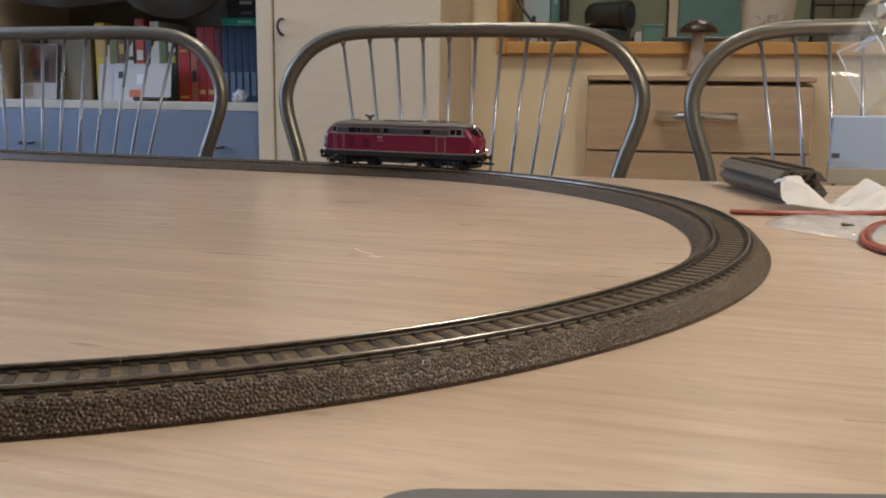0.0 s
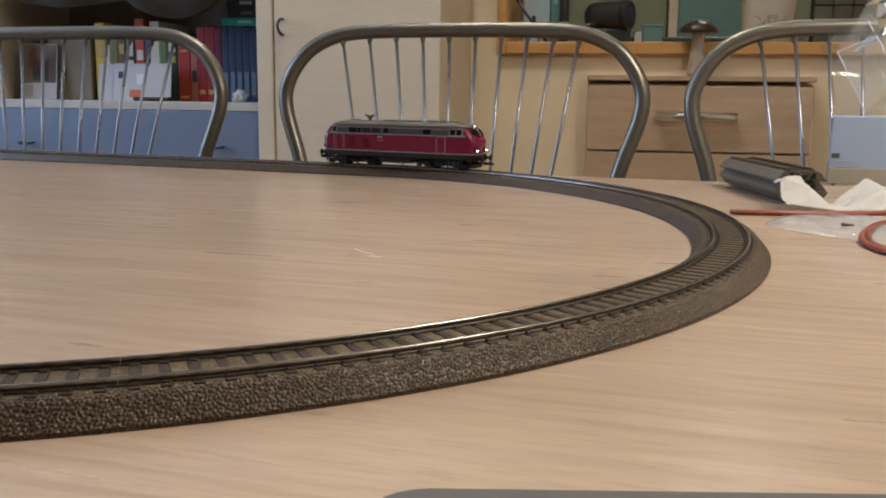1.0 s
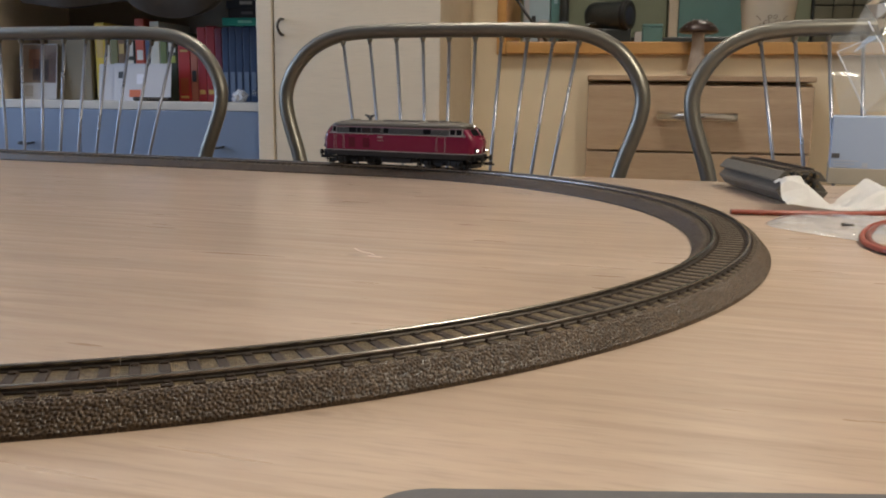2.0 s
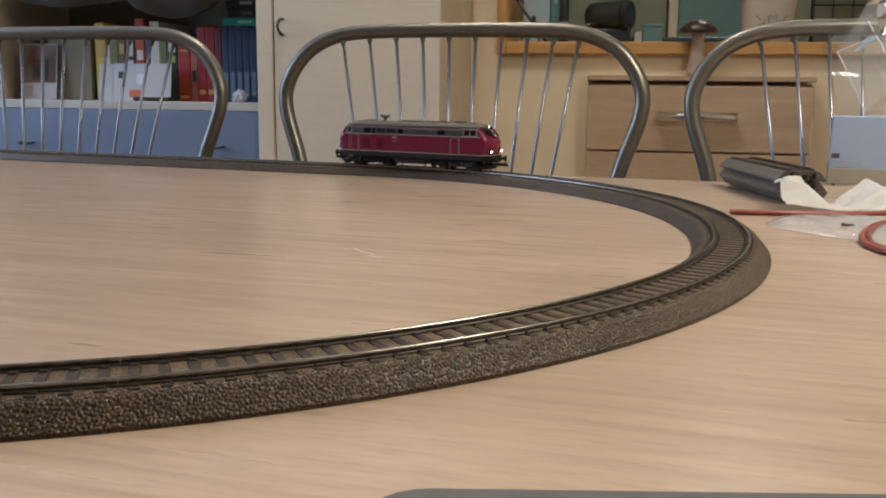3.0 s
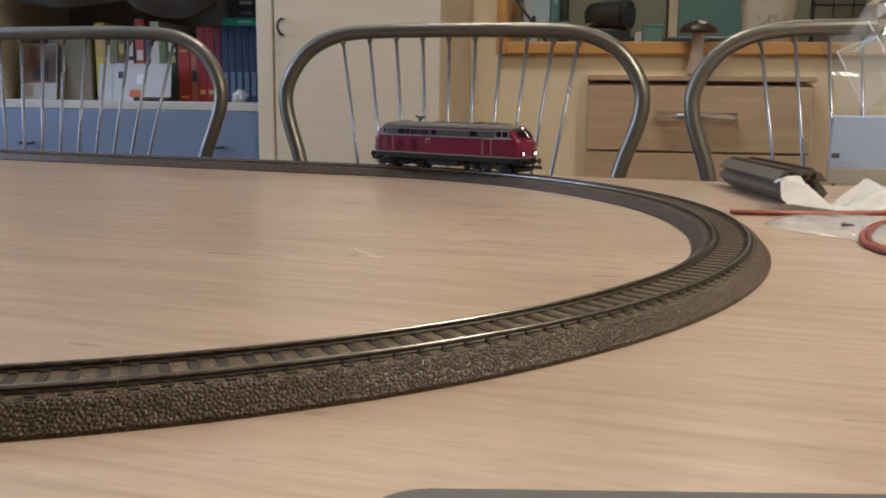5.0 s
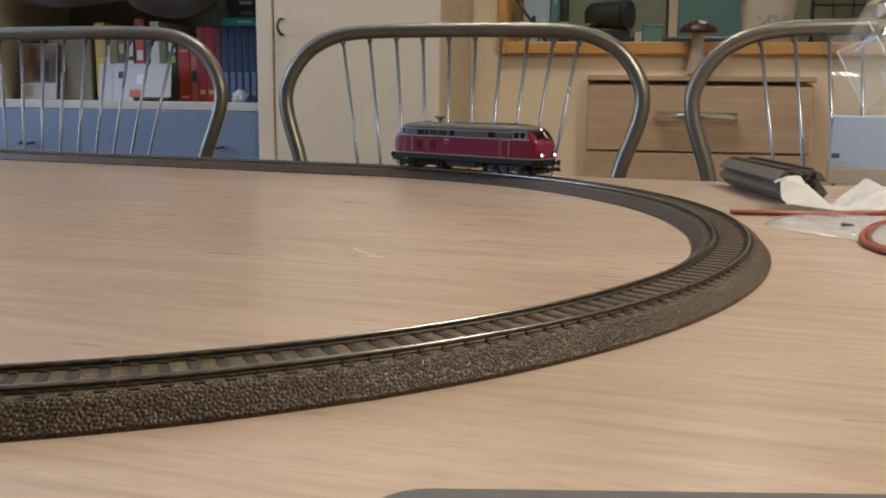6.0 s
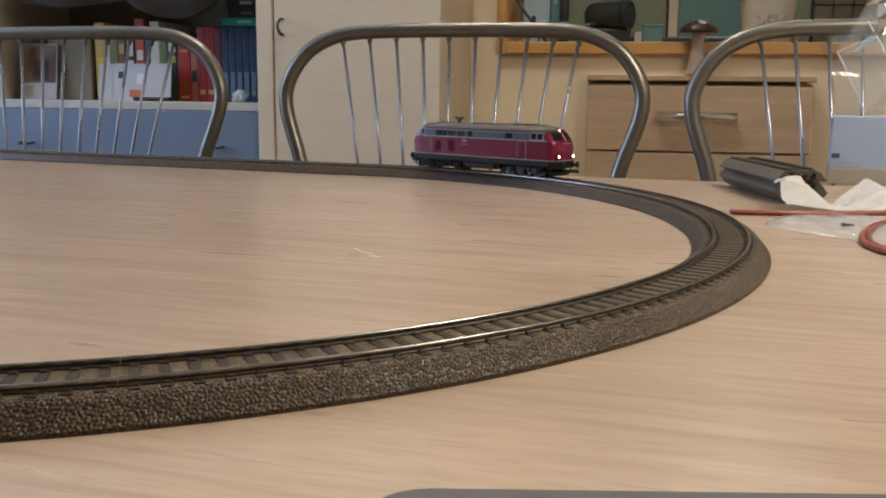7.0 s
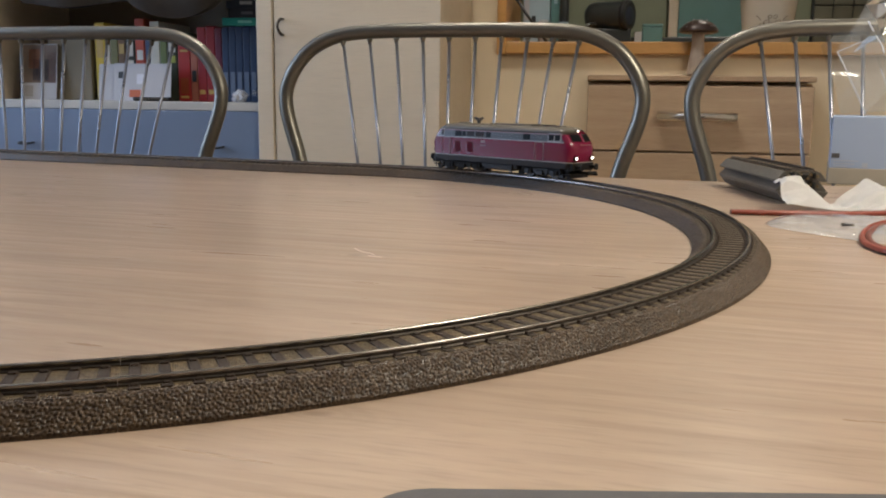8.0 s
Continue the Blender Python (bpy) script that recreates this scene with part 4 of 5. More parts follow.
part("case_body", box(-0.042, 0.042, -0.010, 0.010, 0, 0.0085, 0.004, 3), M_BLACK, t)
part("zip", box(-0.038, 0.038, -0.0106, -0.0100, 0.0040, 0.0048), M_CHROME, t)


def cloth_bag():
    """A sagging cloth bag that hangs in the shelf's upper part."""
    M_CLOTH = material("dark_brown_cloth", (0.050, 0.037, 0.026), 0.9, vary=0.15, scale=60, bump=0.5, bump_scale=900)
    t = thing("cloth_bag", room(-0.99, 1.735, 1.02), "dark brown cloth bag sagging above the books", "bag")
    bm = bmesh.new()
    nx, nz = 40, 14
    for sheet in (0, 1):
        grid = []
        for j in range(nz + 1):
            row = []
            for i in range(nx + 1):
                u = i / nx * 2 - 1
                v = j / nz
                low = -0.036 * max(0.0, 1 - ((u - 0.48) / 0.42) ** 2) ** 0.8 - 0.014 * math.exp(-((u + 0.55) / 0.35) ** 2)
                z = low * (1 - v) + 0.26 * v
                y = (0.035 * math.sin(math.pi * min(1, v * 1.8 + 0.02)) ** 0.6 + 0.006 * math.sin(u * 9 + v * 3)) * (1 if sheet else -1)
                row.append(bm.verts.new((u * 0.235, y, z)))
            grid.append(row)
        for j in range(nz):
            for i in range(nx):
                bm.faces.new((grid[j][i], grid[j][i + 1], grid[j + 1][i + 1], grid[j + 1][i]))
    bmesh.ops.remove_doubles(bm, verts=bm.verts, dist=0.001)
    bmesh.ops.recalc_face_normals(bm, faces=bm.faces)
    part("bag_body", bm, M_CLOTH, t, smooth=True)


cloth_bag()


def paper_scrap():
    t = thing("paper_scrap", room(-0.752, 1.765, SHELF_Z), "crumpled grey-white paper scrap before the books", "paper")
    bm = bmesh.new()
    bmesh.ops.create_icosphere(bm, subdivisions=3, radius=1.0)
    for v in bm.verts:
        k = 1 + 0.45 * noise.noise(v.co * 2.1) + 0.2 * noise.noise(v.co * 5.0)
        v.co = Vector((v.co.x * 0.016 * k, v.co.y * 0.012 * k, max(0.0, 0.011 + v.co.z * 0.015 * k)))
    part("wad", bm, M_PAPER, t)


paper_scrap()

# ---- on the worktop and behind it ----
TOP = 0.9588
M_SAGE = material("sage_green_kitchen_front", (0.21, 0.23, 0.15), 0.5, vary=0.08, scale=6)
M_TEAL = material("teal_painted_panel", (0.10, 0.21, 0.20), 0.45, vary=0.1, scale=12)
M_BLACKPLASTIC = material("black_plastic", (0.02, 0.024, 0.024), 0.32, vary=0.15, scale=80)
M_CERAMIC = material("white_ceramic", (0.52, 0.49, 0.43), 0.25, vary=0.06, scale=30)
M_PALEBLUE = material("pale_blue_carton", (0.32, 0.42, 0.47), 0.5, vary=0.12, scale=40)


def kitchen_cabinets():
    t = thing("kitchen_cabinet", room(0.35, 2.78, 0), "sage green kitchen cabinet with teal panels", "kitchen cabinet")
    part("body", box(-0.85, 0.25, 0.02, 0.5, 0.0, 2.1), M_SAGE, t)
    part("door", box(-0.85, -0.165, 0.0, 0.0195, 0.05, 2.08, 0.002), M_SAGE, t)
    part("post", box(-0.160, -0.132, -0.012, 0.0195, 0.0, 2.1, 0.002), M_CUP, t, "pale upright post")
    part("door", box(-0.130, 0.100, 0.0, 0.0195, 0.05, 2.08, 0.002), M_TEAL, t, "teal door panel")
    part("post", box(0.104, 0.125, -0.008, 0.0195, 0.0, 2.1, 0.002), M_CUP, t, "pale upright post")
    part("ledge", box(-0.30, 0.13, -0.10, -0.013, 0.985, 1.012, 0.003), M_BLACKPLASTIC, t, "dark ledge")
    part("ledge_leg", box(-0.28, 0.11, -0.09, -0.03, 0.0, 0.984), M_SAGE, t)


kitchen_cabinets()


def tile_panel():
    t = tagged(new("tile_wall"), "olive wall tiles with dark joints", "tiles", kind="structure")
    t.matrix_basis = room(0.95, 2.80, 0.0)
    part("grout", box(-0.345, 0.40, 0.006, 0.06, 0.0, 1.7), M_BLACKPLASTIC, t)
    me = bpy.data.meshes.new("tile")
    bm = box(-0.0255, 0.0255, 0, 0.008, -0.0255, 0.0255, 0.0015)
    bm.to_mesh(me)
    bm.free()
    me.materials.append(material("olive_wall_tile", (0.13, 0.122, 0.08), 0.4, vary=0.12, scale=30, per_object=0.12))
    for i in range(13):
        for j in range(6):
            o = new("tile", me)
            o.parent = t
            o.matrix_basis = pose(-0.315 + 0.0545 * i, 0, 0.92 + 0.0545 * j)


tile_panel()


def canister():
    t = thing("canister_speaker", room(0.015, 2.17, TOP), "black barrel-shaped loudspeaker lying on a dark stand", "loudspeaker")
    m = pose(0, 0, 0.066, 0, 90, -28)
    bm = add_lathe(bmesh.new(), [(0.020, -0.056), (0.028, -0.055), (0.033, -0.048), (0.034, -0.030), (0.034, 0.036), (0.033, 0.046), (0.030, 0.050), (0.024, 0.050)], 32, m)
    part("barrel", bm, M_BLACKPLASTIC, t, "black barrel body", smooth=True)
    part("ring", add_lathe(bmesh.new(), [(0.0345, 0.036), (0.0355, 0.038), (0.0355, 0.046), (0.0345, 0.048)], 32, m), M_GREYDARK, t, smooth=True)
    part("face_disc", add_lathe(bmesh.new(), [(0.026, 0.0492), (0.018, 0.0505), (0.006, 0.0515), (0.002, 0.0517)], 28, m), material("dark_blue_speaker_cone", (0.03, 0.045, 0.08), 0.35), t, "dark blue front", smooth=True)
    bm = box(-0.034, 0.048, -0.026, 0.026, 0.0, 0.036, 0.003, 2)
    part("stand", bm, M_BLACKPLASTIC, t)
    bm = add_tube(bmesh.new(), smooth_line([(-0.058, -0.02, 0.044), (-0.045, -0.02, 0.047), (-0.030, -0.01, 0.049)], 4), 0.003, 8)
    part("plug", bm, M_BLACKPLASTIC, t)
    t2 = thing("small_white_box", room(0.080, 2.135, TOP), "small white carton beside the loudspeaker", "box")
    part("carton", box(-0.0075, 0.0075, 0, 0.03, 0, 0.027, 0.001), M_PAPER, t2)
    part("flap", box(-0.0075, 0.0075, 0.0, 0.03, 0.0271, 0.0278), M_PAPER, t2)
    t3 = thing("teal_box", room(0.118, 2.24, TOP), "small teal tin box on the worktop", "box")
    part("tin", box(-0.024, 0.024, 0, 0.05, 0, 0.046, 0.002, 2), M_TEAL, t3)
    part("lid", box(-0.0245, 0.0245, -0.0005, 0.0505, 0.0462, 0.054, 0.002, 2), M_TEAL, t3)


canister()


def mushroom():
    t = thing("mushroom_figure", room(0.2040, 2.02, 0.8832) @ Matrix.Diagonal((0.90, 0.90, 1.02, 1)), "brown mushroom ornament with white spots", "ornament")
    part("stem", add_lathe(bmesh.new(), [(0.020, 0.0), (0.0235, 0.004), (0.021, 0.020), (0.017, 0.045), (0.0145, 0.070), (0.0145, 0.088), (0.016, 0.094)], 24), material("pale_stem", (0.42, 0.34, 0.28), 0.6, vary=0.25, scale=90, bump=0.4, bump_scale=300), t, "pale ribbed stem", smooth=True)
    part("cap", add_lathe(bmesh.new(), [(0.014, 0.092), (0.035, 0.089), (0.0455, 0.091), (0.047, 0.0945), (0.043, 0.101), (0.034, 0.109), (0.020, 0.1155), (0.008, 0.118), (0.002, 0.1182)], 32), material("dark_brown_glazed_cap", (0.035, 0.016, 0.012), 0.3, vary=0.3, scale=60), t, "glazed dark brown cap", smooth=True)
    rng = random.Random(4)
    for k in range(16):
        a = -math.pi / 2 + rng.uniform(-1.4, 1.4)
        f = rng.uniform(0.15, 0.9)
        r = 0.047 * (f ** 0.6)
        z = 0.0955 + 0.0225 * (1 - f ** 1.6)
        part("spot", add_lathe(bmesh.new(), [(0.0016, 0.0), (0.0014, 0.0012), (0.0004, 0.0017)], 8, pose(r * math.cos(a), r * math.sin(a), z)), M_PAPER, t, "white spot")


mushroom()


def flower_pot():
    t = thing("flower_pot", room(0.370, 2.16, TOP), "white ceramic flower pot with a grey flourish", "flower pot")
    part("pot", add_lathe(bmesh.new(), [(0.048, 0.0), (0.052, 0.004), (0.057, 0.050), (0.0615, 0.090), (0.0640, 0.110), (0.061, 0.112), (0.058, 0.108), (0.055, 0.090)], 36), M_CERAMIC, t, smooth=True)
    part("soil", add_cyl(bmesh.new(), 0.0540, 0.004, pose(0, 0, 0.092), 24), material("dark_soil", (0.03, 0.022, 0.015), 0.95, vary=0.4, scale=200), t)
    ink = material("grey_brown_glaze", (0.13, 0.10, 0.08), 0.4)

    def on_pot(x, z):
        r = float(np.interp(z, [0.004, 0.05, 0.090], [0.052, 0.057, 0.0615])) + 0.0003
        return (x, -math.sqrt(max(1e-6, r * r - x * x)), z)
    for x, z, r in ((-0.022, 0.040, 0.006), (-0.012, 0.046, 0.007), (0.0, 0.042, 0.006), (0.012, 0.046, 0.007), (0.022, 0.040, 0.006), (-0.006, 0.058, 0.005), (0.006, 0.058, 0.005), (0.0, 0.030, 0.004)):
        pts = [on_pot(x + r * (1 - 0.07 * a) * math.sin(a), z + r * (1 - 0.07 * a) * math.cos(a)) for a in np.linspace(0.4, 6.6, 14)]
        part("flourish", add_tube(bmesh.new(), pts, 0.0008, 6), ink, t, "grey scroll decoration")
    for sd in (-1, 1):
        pts = [on_pot(sd * (0.024 + 0.010 * f), 0.050 + 0.022 * f - 0.012 * f * f) for f in np.linspace(0, 1, 6)]
        part("flourish", add_tube(bmesh.new(), pts, 0.0008, 6), ink, t, "grey scroll decoration")
    leaf_m = material("dark_green_leaf", (0.035, 0.065, 0.022), 0.4, vary=0.3, scale=60, per_object=0.25)
    rng = random.Random(9)
    for k in range(26):
        a = rng.uniform(0, 2 * math.pi)
        up = rng.uniform(0.5, 1.3)
        L = rng.uniform(0.05, 0.09)
        w = rng.uniform(0.007, 0.012)
        pts = []
        for j in range(6):
            f = j / 5
            pts.append(Vector((math.cos(a) * (0.02 + L * f), math.sin(a) * (0.02 + L * f), 0.104 + 0.03 * f + up * L * f - 0.06 * f * f)))
        bm = bmesh.new()
        side = Vector((-math.sin(a), math.cos(a), 0))
        rows = []
        for j, q in enumerate(pts):
            ww = w * math.sin(math.pi * (0.08 + 0.92 * j / 5)) + 0.0004
            rows.append([bm.verts.new(q + side * ww + Vector((0, 0, 0.0015))), bm.verts.new(q), bm.verts.new(q - side * ww + Vector((0, 0, 0.0015)))])
        for r0, r1 in zip(rows, rows[1:]):
            for i in range(2):
                bm.faces.new((r0[i], r0[i + 1], r1[i + 1], r1[i]))
        bmesh.ops.solidify(bm, geom=bm.faces[:], thickness=0.0006)
        part("leaf", bm, leaf_m, t, smooth=True)


flower_pot()
t = thing("carton", room(-0.163, 2.20, TOP), "pale blue printed carton on the worktop", "box")
part("carton_body", box(-0.032, 0.032, 0, 0.06, 0, 0.16, 0.001), M_PALEBLUE, t)
part("printed_shape", box(-0.012, -0.002, -0.0006, 0.001, 0.046, 0.070), M_BLACKPLASTIC, t)
part("printed_shape", box(-0.030, -0.018, -0.0006, 0.001, 0.06, 0.15), M_PAPER, t)
t = thing("carton", room(-0.118, 2.215, TOP), "teal carton beside the pale blue one", "box")
part("carton_body", box(-0.011, 0.020, 0, 0.06, 0, 0.17, 0.001), M_TEAL, t)
part("printed_shape", box(-0.004, 0.004, -0.0006, 0.001, 0.10, 0.15), M_PALEBLUE, t)
t = thing("bottle", room(-0.096, 2.185, TOP), "black bottle with a pale base label", "bottle")
part("glass_body", add_lathe(bmesh.new(), [(0.0100, 0.0), (0.0115, 0.003), (0.0115, 0.110), (0.009, 0.125), (0.0045, 0.135), (0.0045, 0.16)], 20), M_BLACKPLASTIC, t, smooth=True)
part("label_band", add_lathe(bmesh.new(), [(0.0117, 0.022), (0.0118, 0.024), (0.0118, 0.052), (0.0117, 0.054)], 20), M_PALEBLUE, t, "pale blue label")
t = thing("spray_can", room(-0.143, 2.165, TOP), "small grey can in front of the cartons", "can")
part("can_body", add_lathe(bmesh.new(), [(0.0120, 0.0), (0.0135, 0.002), (0.0135, 0.052), (0.011, 0.056), (0.008, 0.057)], 20), material("grey_tin", (0.4, 0.4, 0.4), 0.35, metal=0.6), t, smooth=True)
t = thing("black_stick", room(-0.165, 2.130, TOP), "thin black stick leaning at the hatch", "stick")
part("rod", add_tube(bmesh.new(), [(0.034, 0.0, 0.002), (-0.020, 0.0, 0.072), (-0.0465, 0.0, 0.110)], 0.0035, 10), M_BLACKPLASTIC, t, smooth=True)
part("tip", add_tube(bmesh.new(), [(-0.0465, 0.0, 0.110), (-0.0475, 0.0, 0.1115), (-0.0490, 0.0, 0.1135)], 0.0042, 10), M_BLACKPLASTIC, t, smooth=True)

# ---- loose things on the table ----
ON = TABLE + 0.0002


def track_stack():
    """Spare sections: one upside down, two upright and nested on it."""
    brass = material("brass_contact", (0.30, 0.23, 0.13), 0.35, metal=1.0, vary=0.15, scale=300)
    for x, y, yaw, z, flip in ((0.2805, 0.823, -90.8, 0.0103, True), (0.2800, 0.824, -91.0, 0.0104, False), (0.2797, 0.823, -91.1, 0.0182, False)):
        m = pose(x, y, ON + z, 0, 0, yaw)
        if flip:
            m = m @ pose(0, 0, 0, 180, 0, 0)
        # the spare beds' grey is painted daylight from the window
        t = straight_section(m, "spare track sections", "spare brown straight track section in a stack, painted grey as window-lit", 0.1500, M_BED_WINDOWLIT)
        bm = bmesh.new()
        connector(bm, pose(0.1495, 0, 0))
        part("clips", bm, M_BLACK, t, "black joining clips")
        for yy, zz in ((-0.0112, 0.0052), (-0.0060, 0.0036), (-0.0022, 0.0064), (0.0034, 0.0030), (0.0056, 0.0062), (0.0110, 0.0046)):
            bm = add_cyl(bmesh.new(), 0.0007, 0.0036, pose(0.1520, yy, zz, 0, 90, 0), 8)
            add_box(bm, 0.1495, 0.1532, yy - 0.0012, yy + 0.0012, zz - 0.0014, zz - 0.0008, 0.0001)
            part("contact_pin", bm, brass, t, "small brass contact")


track_stack()


def white_box():
    t = thing("white_carton", pose(0.3785, 0.858, ON, 0, 0, -23), "white glossy cardboard packing box", "box")
    mb = material("white_coated_card", (0.29, 0.35, 0.46), 0.4, vary=0.03, scale=12)
    part("box_body", box(0, 0.22, 0, 0.10, 0.0, 0.0660, 0.0008), mb, t)
    kraft = material("grey_brown_card_edge", (0.30, 0.26, 0.20), 0.7, vary=0.1, scale=40)
    part("lower_sleeve", box(-0.0006, 0.2206, -0.0006, 0.1006, 0.0, 0.016, 0.0004), kraft, t, "grey-brown lower edge")
    part("printed_mark", box(0.0015, 0.0085, -0.0005, 0.0006, 0.0255, 0.0300), M_BAND, t, "small dark printed bar")
    grey = material("grey_print", (0.35, 0.37, 0.42), 0.5)
    for z, w in ((0.0225, 0.022), (0.0195, 0.019), (0.0170, 0.013)):
        part("printed_line", box(0.0035, 0.0035 + w, -0.0005, 0.0006, z, z + 0.0010), grey, t, "fine grey printed line")
    part("printed_line", box(0.029, 0.034, -0.0005, 0.0006, 0.0170, 0.0215), grey, t, "small grey printed sign")


white_box()
M_FILM = glass("clear_plastic_film", (0.95, 0.97, 0.99), 0.07, film=True)


M_MILKY = glass("thin_milky_plastic_film", (0.95, 0.97, 0.99), 0.16, film=True, milky=0.26)


def crumple(nx, ny, shape, seed):
    """A crumpled sheet: shape(u, v) gives the place, noise folds it."""
    bm = bmesh.new()
    rng = random.Random(seed)
    off = Vector((rng.uniform(0, 50), rng.uniform(0, 50), rng.uniform(0, 50)))
    grid = [[bm.verts.new(shape(i / nx, j / ny, off)) for i in range(nx + 1)] for j in range(ny + 1)]
    for j in range(ny):
        for i in range(nx):
            a, b, c, d = grid[j][i], grid[j][i + 1], grid[j + 1][i + 1], grid[j + 1][i]
            if (i + j) % 2:
                bm.faces.new((a, b, c))
                bm.faces.new((a, c, d))
            else:
                bm.faces.new((a, b, d))
                bm.faces.new((b, c, d))
    return bm


def ridge(p):
    return 1 - abs(noise.noise(p)) * 2.2


def plastic_bag():
    t = thing("plastic_bag", pose(0.386, 0.868, ON + 0.0665), "clear crumpled plastic bag on the white box", "bag")

    def sheet(name, corners, rough, seed, n=4):
        """A stiff sheet between four corners, buckled by noise that dies out at the welds."""
        a, b, c, d = (Vector(q) for q in corners)

        def shape(u, v, off):
            p = a.lerp(b, u).lerp(d.lerp(c, u), v)
            k = Vector((u * 2.6, v * 2.6, 0)) + off
            bulge = 4 * u * (1 - u) + 4 * v * (1 - v)
            return p + Vector((0.3 * noise.noise(k), -0.9 * abs(noise.noise(k * 1.3)), 0.35 * noise.noise(k + Vector((9, 0, 0))))) * rough * bulge
        return part(name, crumple(n, n, shape, seed), M_FILM, t)
    # a flap with its corner in the air, and the pouch that rises behind it
    sheet("front_flap", ((0.026, -0.004, 0.001), (-0.006, -0.002, 0.061), (0.030, 0.004, 0.076), (0.044, -0.006, 0.026)), 0.006, 3)
    sheet("side_gusset", ((0.044, -0.006, 0.026), (0.030, 0.004, 0.076), (0.075, 0.012, 0.090), (0.090, 0.004, 0.010)), 0.012, 5)
    sheet("upper_pouch", ((-0.006, 0.002, 0.061), (0.040, 0.012, 0.135), (0.120, 0.020, 0.150), (0.080, 0.010, 0.060)), 0.014, 7, 5)
    sheet("back_sheet", ((0.026, 0.050, 0.001), (0.000, 0.052, 0.070), (0.120, 0.060, 0.160), (0.150, 0.055, 0.004)), 0.016, 9, 5)
    # pale opaque tubes stand for the bright highlights along the film's folds and edges
    weld = material("pale_film_highlight", (0.62, 0.64, 0.68), 0.12, vary=0.05, scale=80)
    for pts, r in (
        ([(0.026, -0.006, 0.001), (0.012, -0.006, 0.027), (-0.006, -0.003, 0.061)], 0.0007),
        ([(-0.006, -0.003, 0.061), (0.010, -0.003, 0.068), (0.030, 0.002, 0.076)], 0.0005),
        ([(0.030, -0.002, 0.077), (0.034, -0.006, 0.069), (0.037, -0.008, 0.060)], 0.0010),
        ([(0.034, -0.010, 0.045), (0.038, -0.011, 0.036), (0.042, -0.010, 0.027)], 0.0008),
        ([(0.021, -0.004, 0.090), (0.026, -0.006, 0.080)], 0.0011),
        ([(0.034, -0.004, 0.107), (0.042, -0.006, 0.093)], 0.0012),
        ([(0.048, -0.004, 0.060), (0.056, -0.006, 0.048), (0.060, -0.004, 0.030)], 0.0004),
    ):
        part("film_glint", add_tube(bmesh.new(), smooth_line(pts, 4), r * 0.7, 6), weld, t, "pale strip painted as a highlight on the film", smooth=True)


plastic_bag()


def flat_bag():
    t = thing("plastic_bag", pose(0.0, 0.0, ON), "flat clear plastic bag with a small screw", "bag")

    def sheet(u, v, off):
        # a leaf-shaped sheet from a folded corner towards the loop of wire
        a, b = Vector((0.2073, 0.5514, 0)), Vector((0.330, 0.552, 0))
        mid = a.lerp(b, u)
        wid = 0.075 * math.sin(math.pi * min(1.0, u * 0.9 + 0.02)) ** 0.9
        y = mid.y + (v - 0.52) * 2 * wid
        p = Vector((mid.x * 55, y * 55, 0)) + off
        edge = min(v, 1 - v, u + 0.05, 1) * 4
        h = 0.0006 + min(1, edge) * (0.0016 + 0.0024 * max(0, ridge(p * 0.7) - 0.2))
        return Vector((mid.x, y, h))
    part("upper_sheet", crumple(14, 9, sheet, 8), M_MILKY, t)
    t2 = thing("screw", pose(0.2465, 0.531, ON + 0.0048, 0, 84, -78), "small steel screw in the plastic bag", "screw")
    bm = add_cyl(bmesh.new(), 0.0006, 0.009, pose(0, 0, 0.0045), 10)
    add_cyl(bm, 0.0013, 0.0010, pose(0, 0, -0.0005), 12)
    for k in range(6):
        add_cyl(bm, 0.0008, 0.0004, pose(0, 0, 0.002 + 0.0012 * k), 10)
    part("shaft", bm, M_CHAIR, t2)
    part("slot", box(-0.0011, 0.0011, -0.0002, 0.0002, -0.00115, -0.0009), M_BLACK, t2)


flat_bag()


def crumpled_paper():
    t = thing("paper_sheet", pose(0.0, 0.0, ON), "crumpled white paper tissue beside the stacked track", "paper")

    def sheet(u, v, off):
        x = 0.2455 + 0.112 * u
        y = 0.618 + 0.036 * v + 0.085 * v * max(0, u - 0.42) + 0.016 * u
        left = min(0.8, max(0, 1.15 - abs(u - 0.10) / 0.22)) * 1.2
        right = max(0, 1 - abs(u - 0.84) / 0.34)
        z = 0.001 + 0.0240 * left * (0.15 + 0.85 * min(1, v * 1.3)) + 0.0195 * right * v ** 0.8 + 0.004 * max(0, 1 - abs(v - 0.45) * 5)
        p = Vector((u * 3.3, v * 3.0, 0)) + off
        return Vector((x + 0.004 * noise.noise(p), y + 0.004 * noise.noise(p + Vector((7, 0, 0))), max(0.0006, z + 0.0045 * noise.noise(p * 1.3))))
    bm = crumple(22, 14, sheet, 12)
    bmesh.ops.solidify(bm, geom=bm.faces[:], thickness=0.0003)
    part("sheet", bm, material("white_tissue", (0.70, 0.68, 0.66), 0.85, vary=0.03, scale=60), t)


crumpled_paper()


def wire(name, pts, label, colours):
    t = thing(name, pose(0, 0, ON), label, "cable")
    line = smooth_line(pts, 8)
    for k, c in enumerate(colours):
        side = 0.0017 * (2 * k - 1)
        out = []
        for i, q in enumerate(line):
            d = (line[min(i + 1, len(line) - 1)] - line[max(i - 1, 0)]).normalized()
            out.append(q + Vector((-d.y, d.x, 0)) * side)
        part("strand", add_tube(bmesh.new(), out, 0.0017, 8), material("wire_insulation", c, 0.4, vary=0.08, scale=60), t, smooth=True)


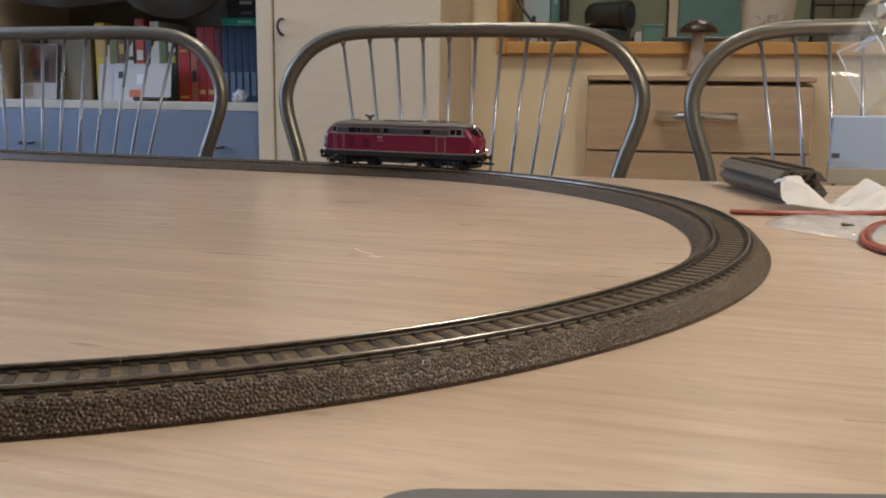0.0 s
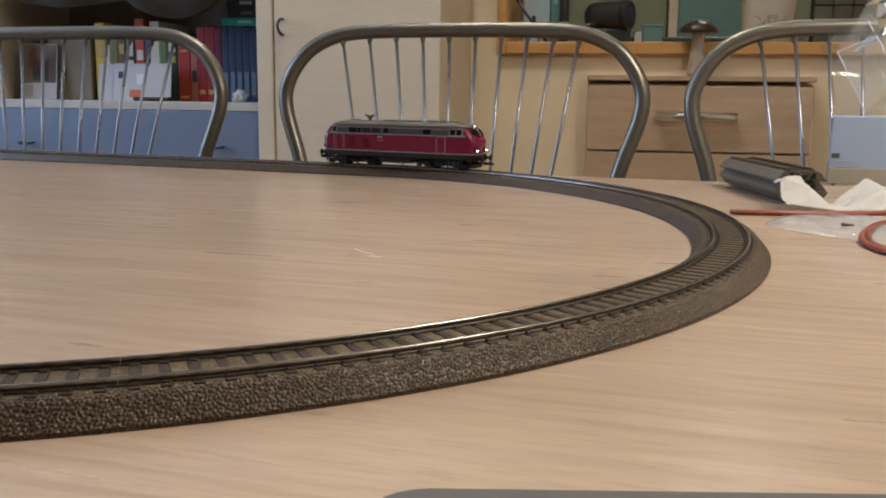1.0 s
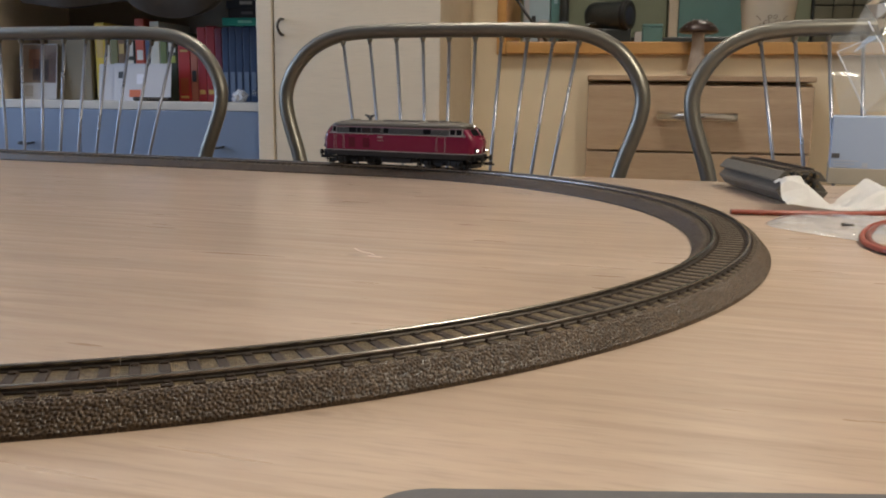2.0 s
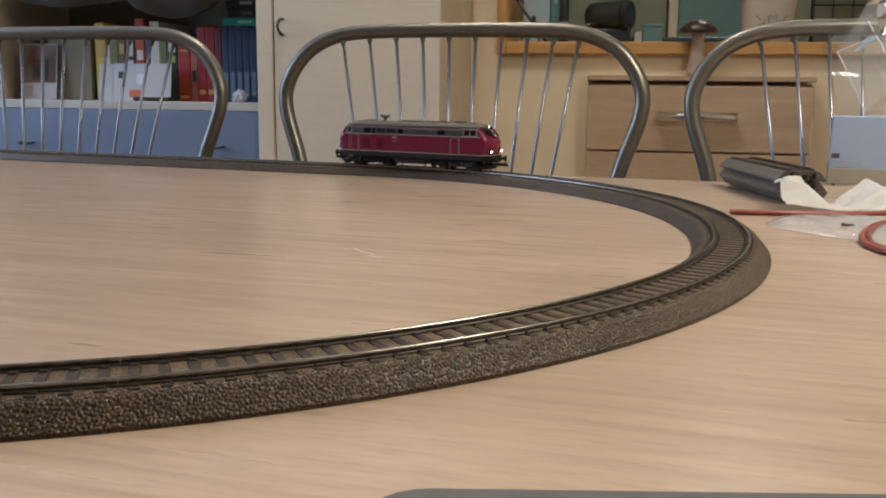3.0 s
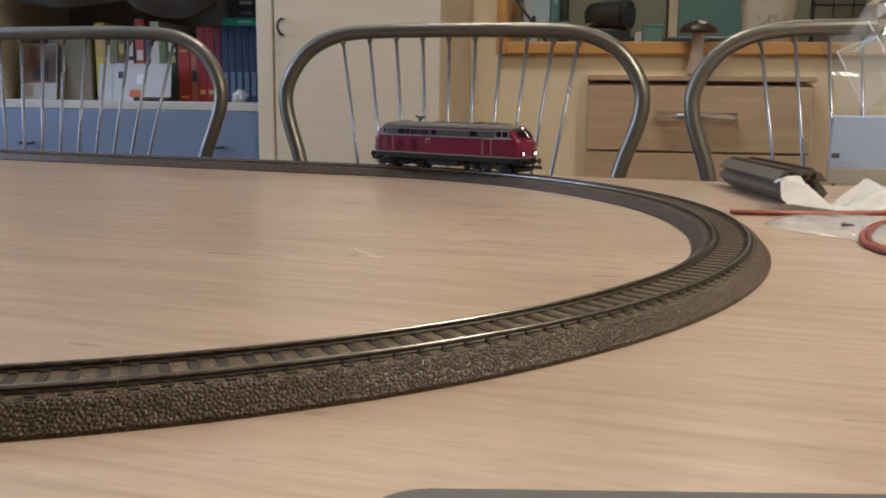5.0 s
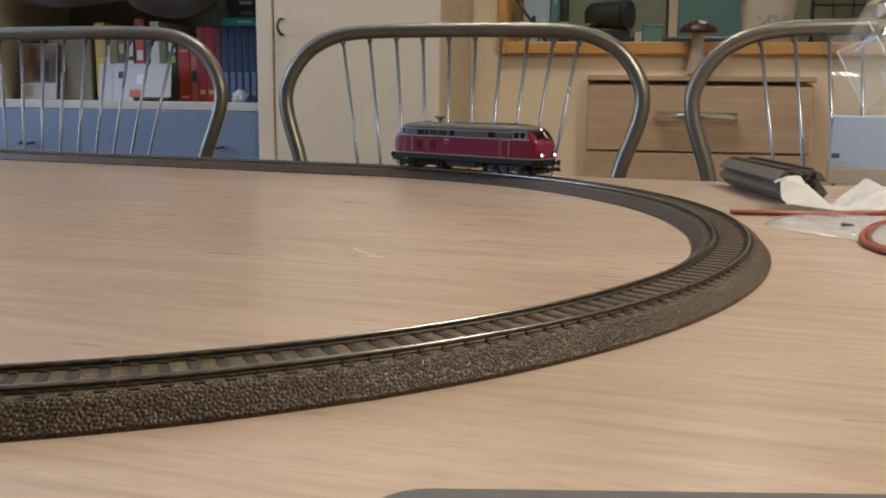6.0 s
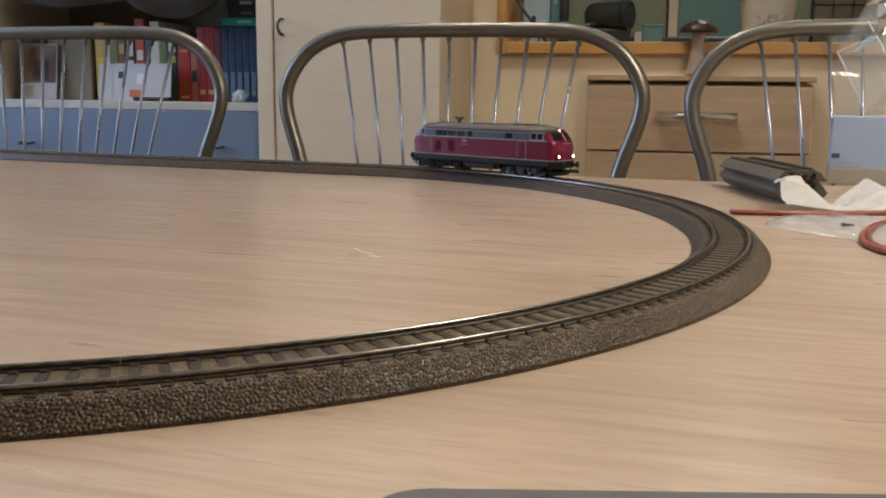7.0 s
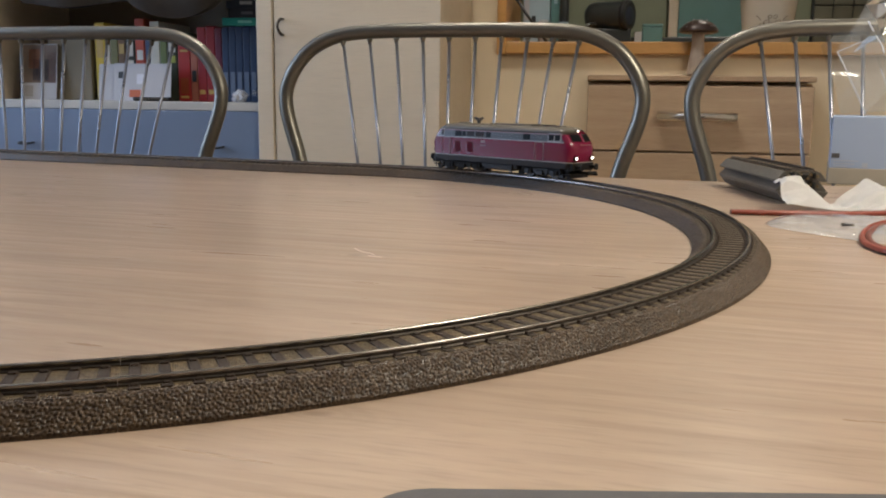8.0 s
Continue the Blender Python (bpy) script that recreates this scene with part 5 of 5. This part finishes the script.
WIRES = ((0.19, 0.030, 0.014), (0.13, 0.029, 0.015))
wire("twin_wire", [(0.2035, 0.6125, 0.0018), (0.210, 0.6115, 0.0018), (0.222, 0.6100, 0.0018), (0.245, 0.6085, 0.0018), (0.285, 0.612, 0.0014), (0.325, 0.620, 0.0014), (0.42, 0.640, 0.0014)], "red and brown twin wire lying on the table", WIRES)
wire("twin_wire", [(0.36, 0.600, 0.0018), (0.292, 0.565, 0.0018), (0.258, 0.523, 0.0018), (0.2400, 0.487, 0.0018), (0.2350, 0.464, 0.0018), (0.2385, 0.446, 0.0018), (0.258, 0.432, 0.0018), (0.34, 0.43, 0.0018)], "loop of red-brown twin wire on the table", WIRES)


def tablet():
    t = thing("tablet_case", pose(0.0655, 0.0732, ON), "dark grey flat case with rounded corners", "case")
    bm = bmesh.new()
    r, hx, hy = 0.012, 0.080, 0.079
    ring = []
    for cx, cy, a0 in ((hx - r, hy - r, 0), (-hx + r, hy - r, 90), (-hx + r, -hy + r, 180), (hx - r, -hy + r, 270)):
        for k in range(7):
            a = radians(a0 + 15 * k)
            ring.append((cx + r * math.cos(a), cy + r * math.sin(a)))
    levels = ((0.985, 0.0), (1.0, 0.001), (1.0, 0.0062), (0.985, 0.0074))
    rings = [[bm.verts.new((x * f, y * f, z)) for x, y in ring] for f, z in levels]
    n = len(ring)
    for r0, r1 in zip(rings, rings[1:]):
        for i in range(n):
            bm.faces.new((r0[i], r0[(i + 1) % n], r1[(i + 1) % n], r1[i]))
    bm.faces.new(list(reversed(rings[0])))
    bm.faces.new(rings[-1])
    part("cover_plate", box(-hx + 0.010, hx - 0.010, -hy + 0.010, hy - 0.010, 0.0070, 0.0079, 0.0003), M_BLACKPLASTIC, t, "black inset plate")
    part("shell", bm, material("dark_grey_rubber", (0.07, 0.065, 0.065), 0.6, vary=0.12, scale=80, bump=0.2, bump_scale=800), t)


tablet()


def ceiling_lamp(m, r, label):
    t = thing("ceiling_lamp", m, label, "lamp", "ceiling lamps")
    part("shade", add_lathe(bmesh.new(), [(0.03, 0.19), (r * 0.74, 0.17), (r * 0.98, 0.10), (r, 0.02), (r * 0.95, 0.004), (r * 0.88, 0.012), (r * 0.86, 0.09), (r * 0.65, 0.15), (0.03, 0.165)], 32), M_CEIL, t, smooth=True)
    part("stem", add_cyl(bmesh.new(), 0.012, 0.06, pose(0, 0, 0.215), 12), M_CHROME, t)


def pendant_lamp():
    t = thing("pendant_lamp", room(0.56, 0.38, 1.505), "white pendant lamp hanging over the table", "lamp")
    part("shade", add_lathe(bmesh.new(), [(0.03, 0.16), (0.10, 0.14), (0.17, 0.06), (0.18, 0.02), (0.172, 0.004), (0.162, 0.012), (0.155, 0.06), (0.09, 0.125), (0.03, 0.14)], 32), M_CEIL, t, smooth=True)
    part("cord", add_cyl(bmesh.new(), 0.003, 0.835, pose(0, 0, 0.5775), 8), M_BLACK, t)


pendant_lamp()


def globe_lamp():
    """An opal globe under the ceiling: its own glow lights the room and the ceiling."""
    t = thing("globe_lamp", room(-0.32, 1.20, 2.22), "glowing opal glass globe lamp under the ceiling", "lamp")
    prof = [(0.10 * math.sin(a), -0.10 * math.cos(a)) for a in np.linspace(0.04, math.pi - 0.25, 16)]
    part("globe", add_lathe(bmesh.new(), prof, 28), glow("opal_lamp_glow", (1.0, 0.96, 0.89), 70.0), t, "glowing opal globe", smooth=True)
    part("stem", add_cyl(bmesh.new(), 0.012, 0.18, pose(0, 0, 0.188), 12), M_CHROME, t)


globe_lamp()
ceiling_lamp(room(0.5, 2.75, 2.255), 0.235, "round white kitchen ceiling lamp")

# ---- what moves ----
TRAVEL = ((0.0, 0.0394), (1.7, 0.0394), (2.0, 0.0395), (2.3, 0.0427), (2.6, 0.0482), (2.8, 0.0523), (3.0, 0.0565), (3.5, 0.0662), (4.0, 0.0755), (4.5, 0.0854), (5.0, 0.0964), (5.5, 0.1078), (6.0, 0.1191), (6.5, 0.1302), (7.0, 0.1414), (7.5, 0.1530), (8.0, 0.1648))


def gone(t):
    return float(np.interp(t, [a for a, b in TRAVEL], [b for a, b in TRAVEL]))


def motions():
    every = [round(0.1 * k, 1) for k in range(81)]
    few = [a for a, b in TRAVEL]
    walk(LOCO, [(t, loco_pose(gone(t))) for t in few])
    for b, sd in BOGIES:
        walk(b, [(t, pose(PIVOT * sd, 0, 0, 0, 0, bogie_yaw(gone(t), sd))) for t in few])
    for w, x in WHEELS:
        walk(w, [(t, pose(x, 0, 0.0056, 0, math.degrees((gone(t) - 0.0394) / 0.0056), 0)) for t in every])


motions()
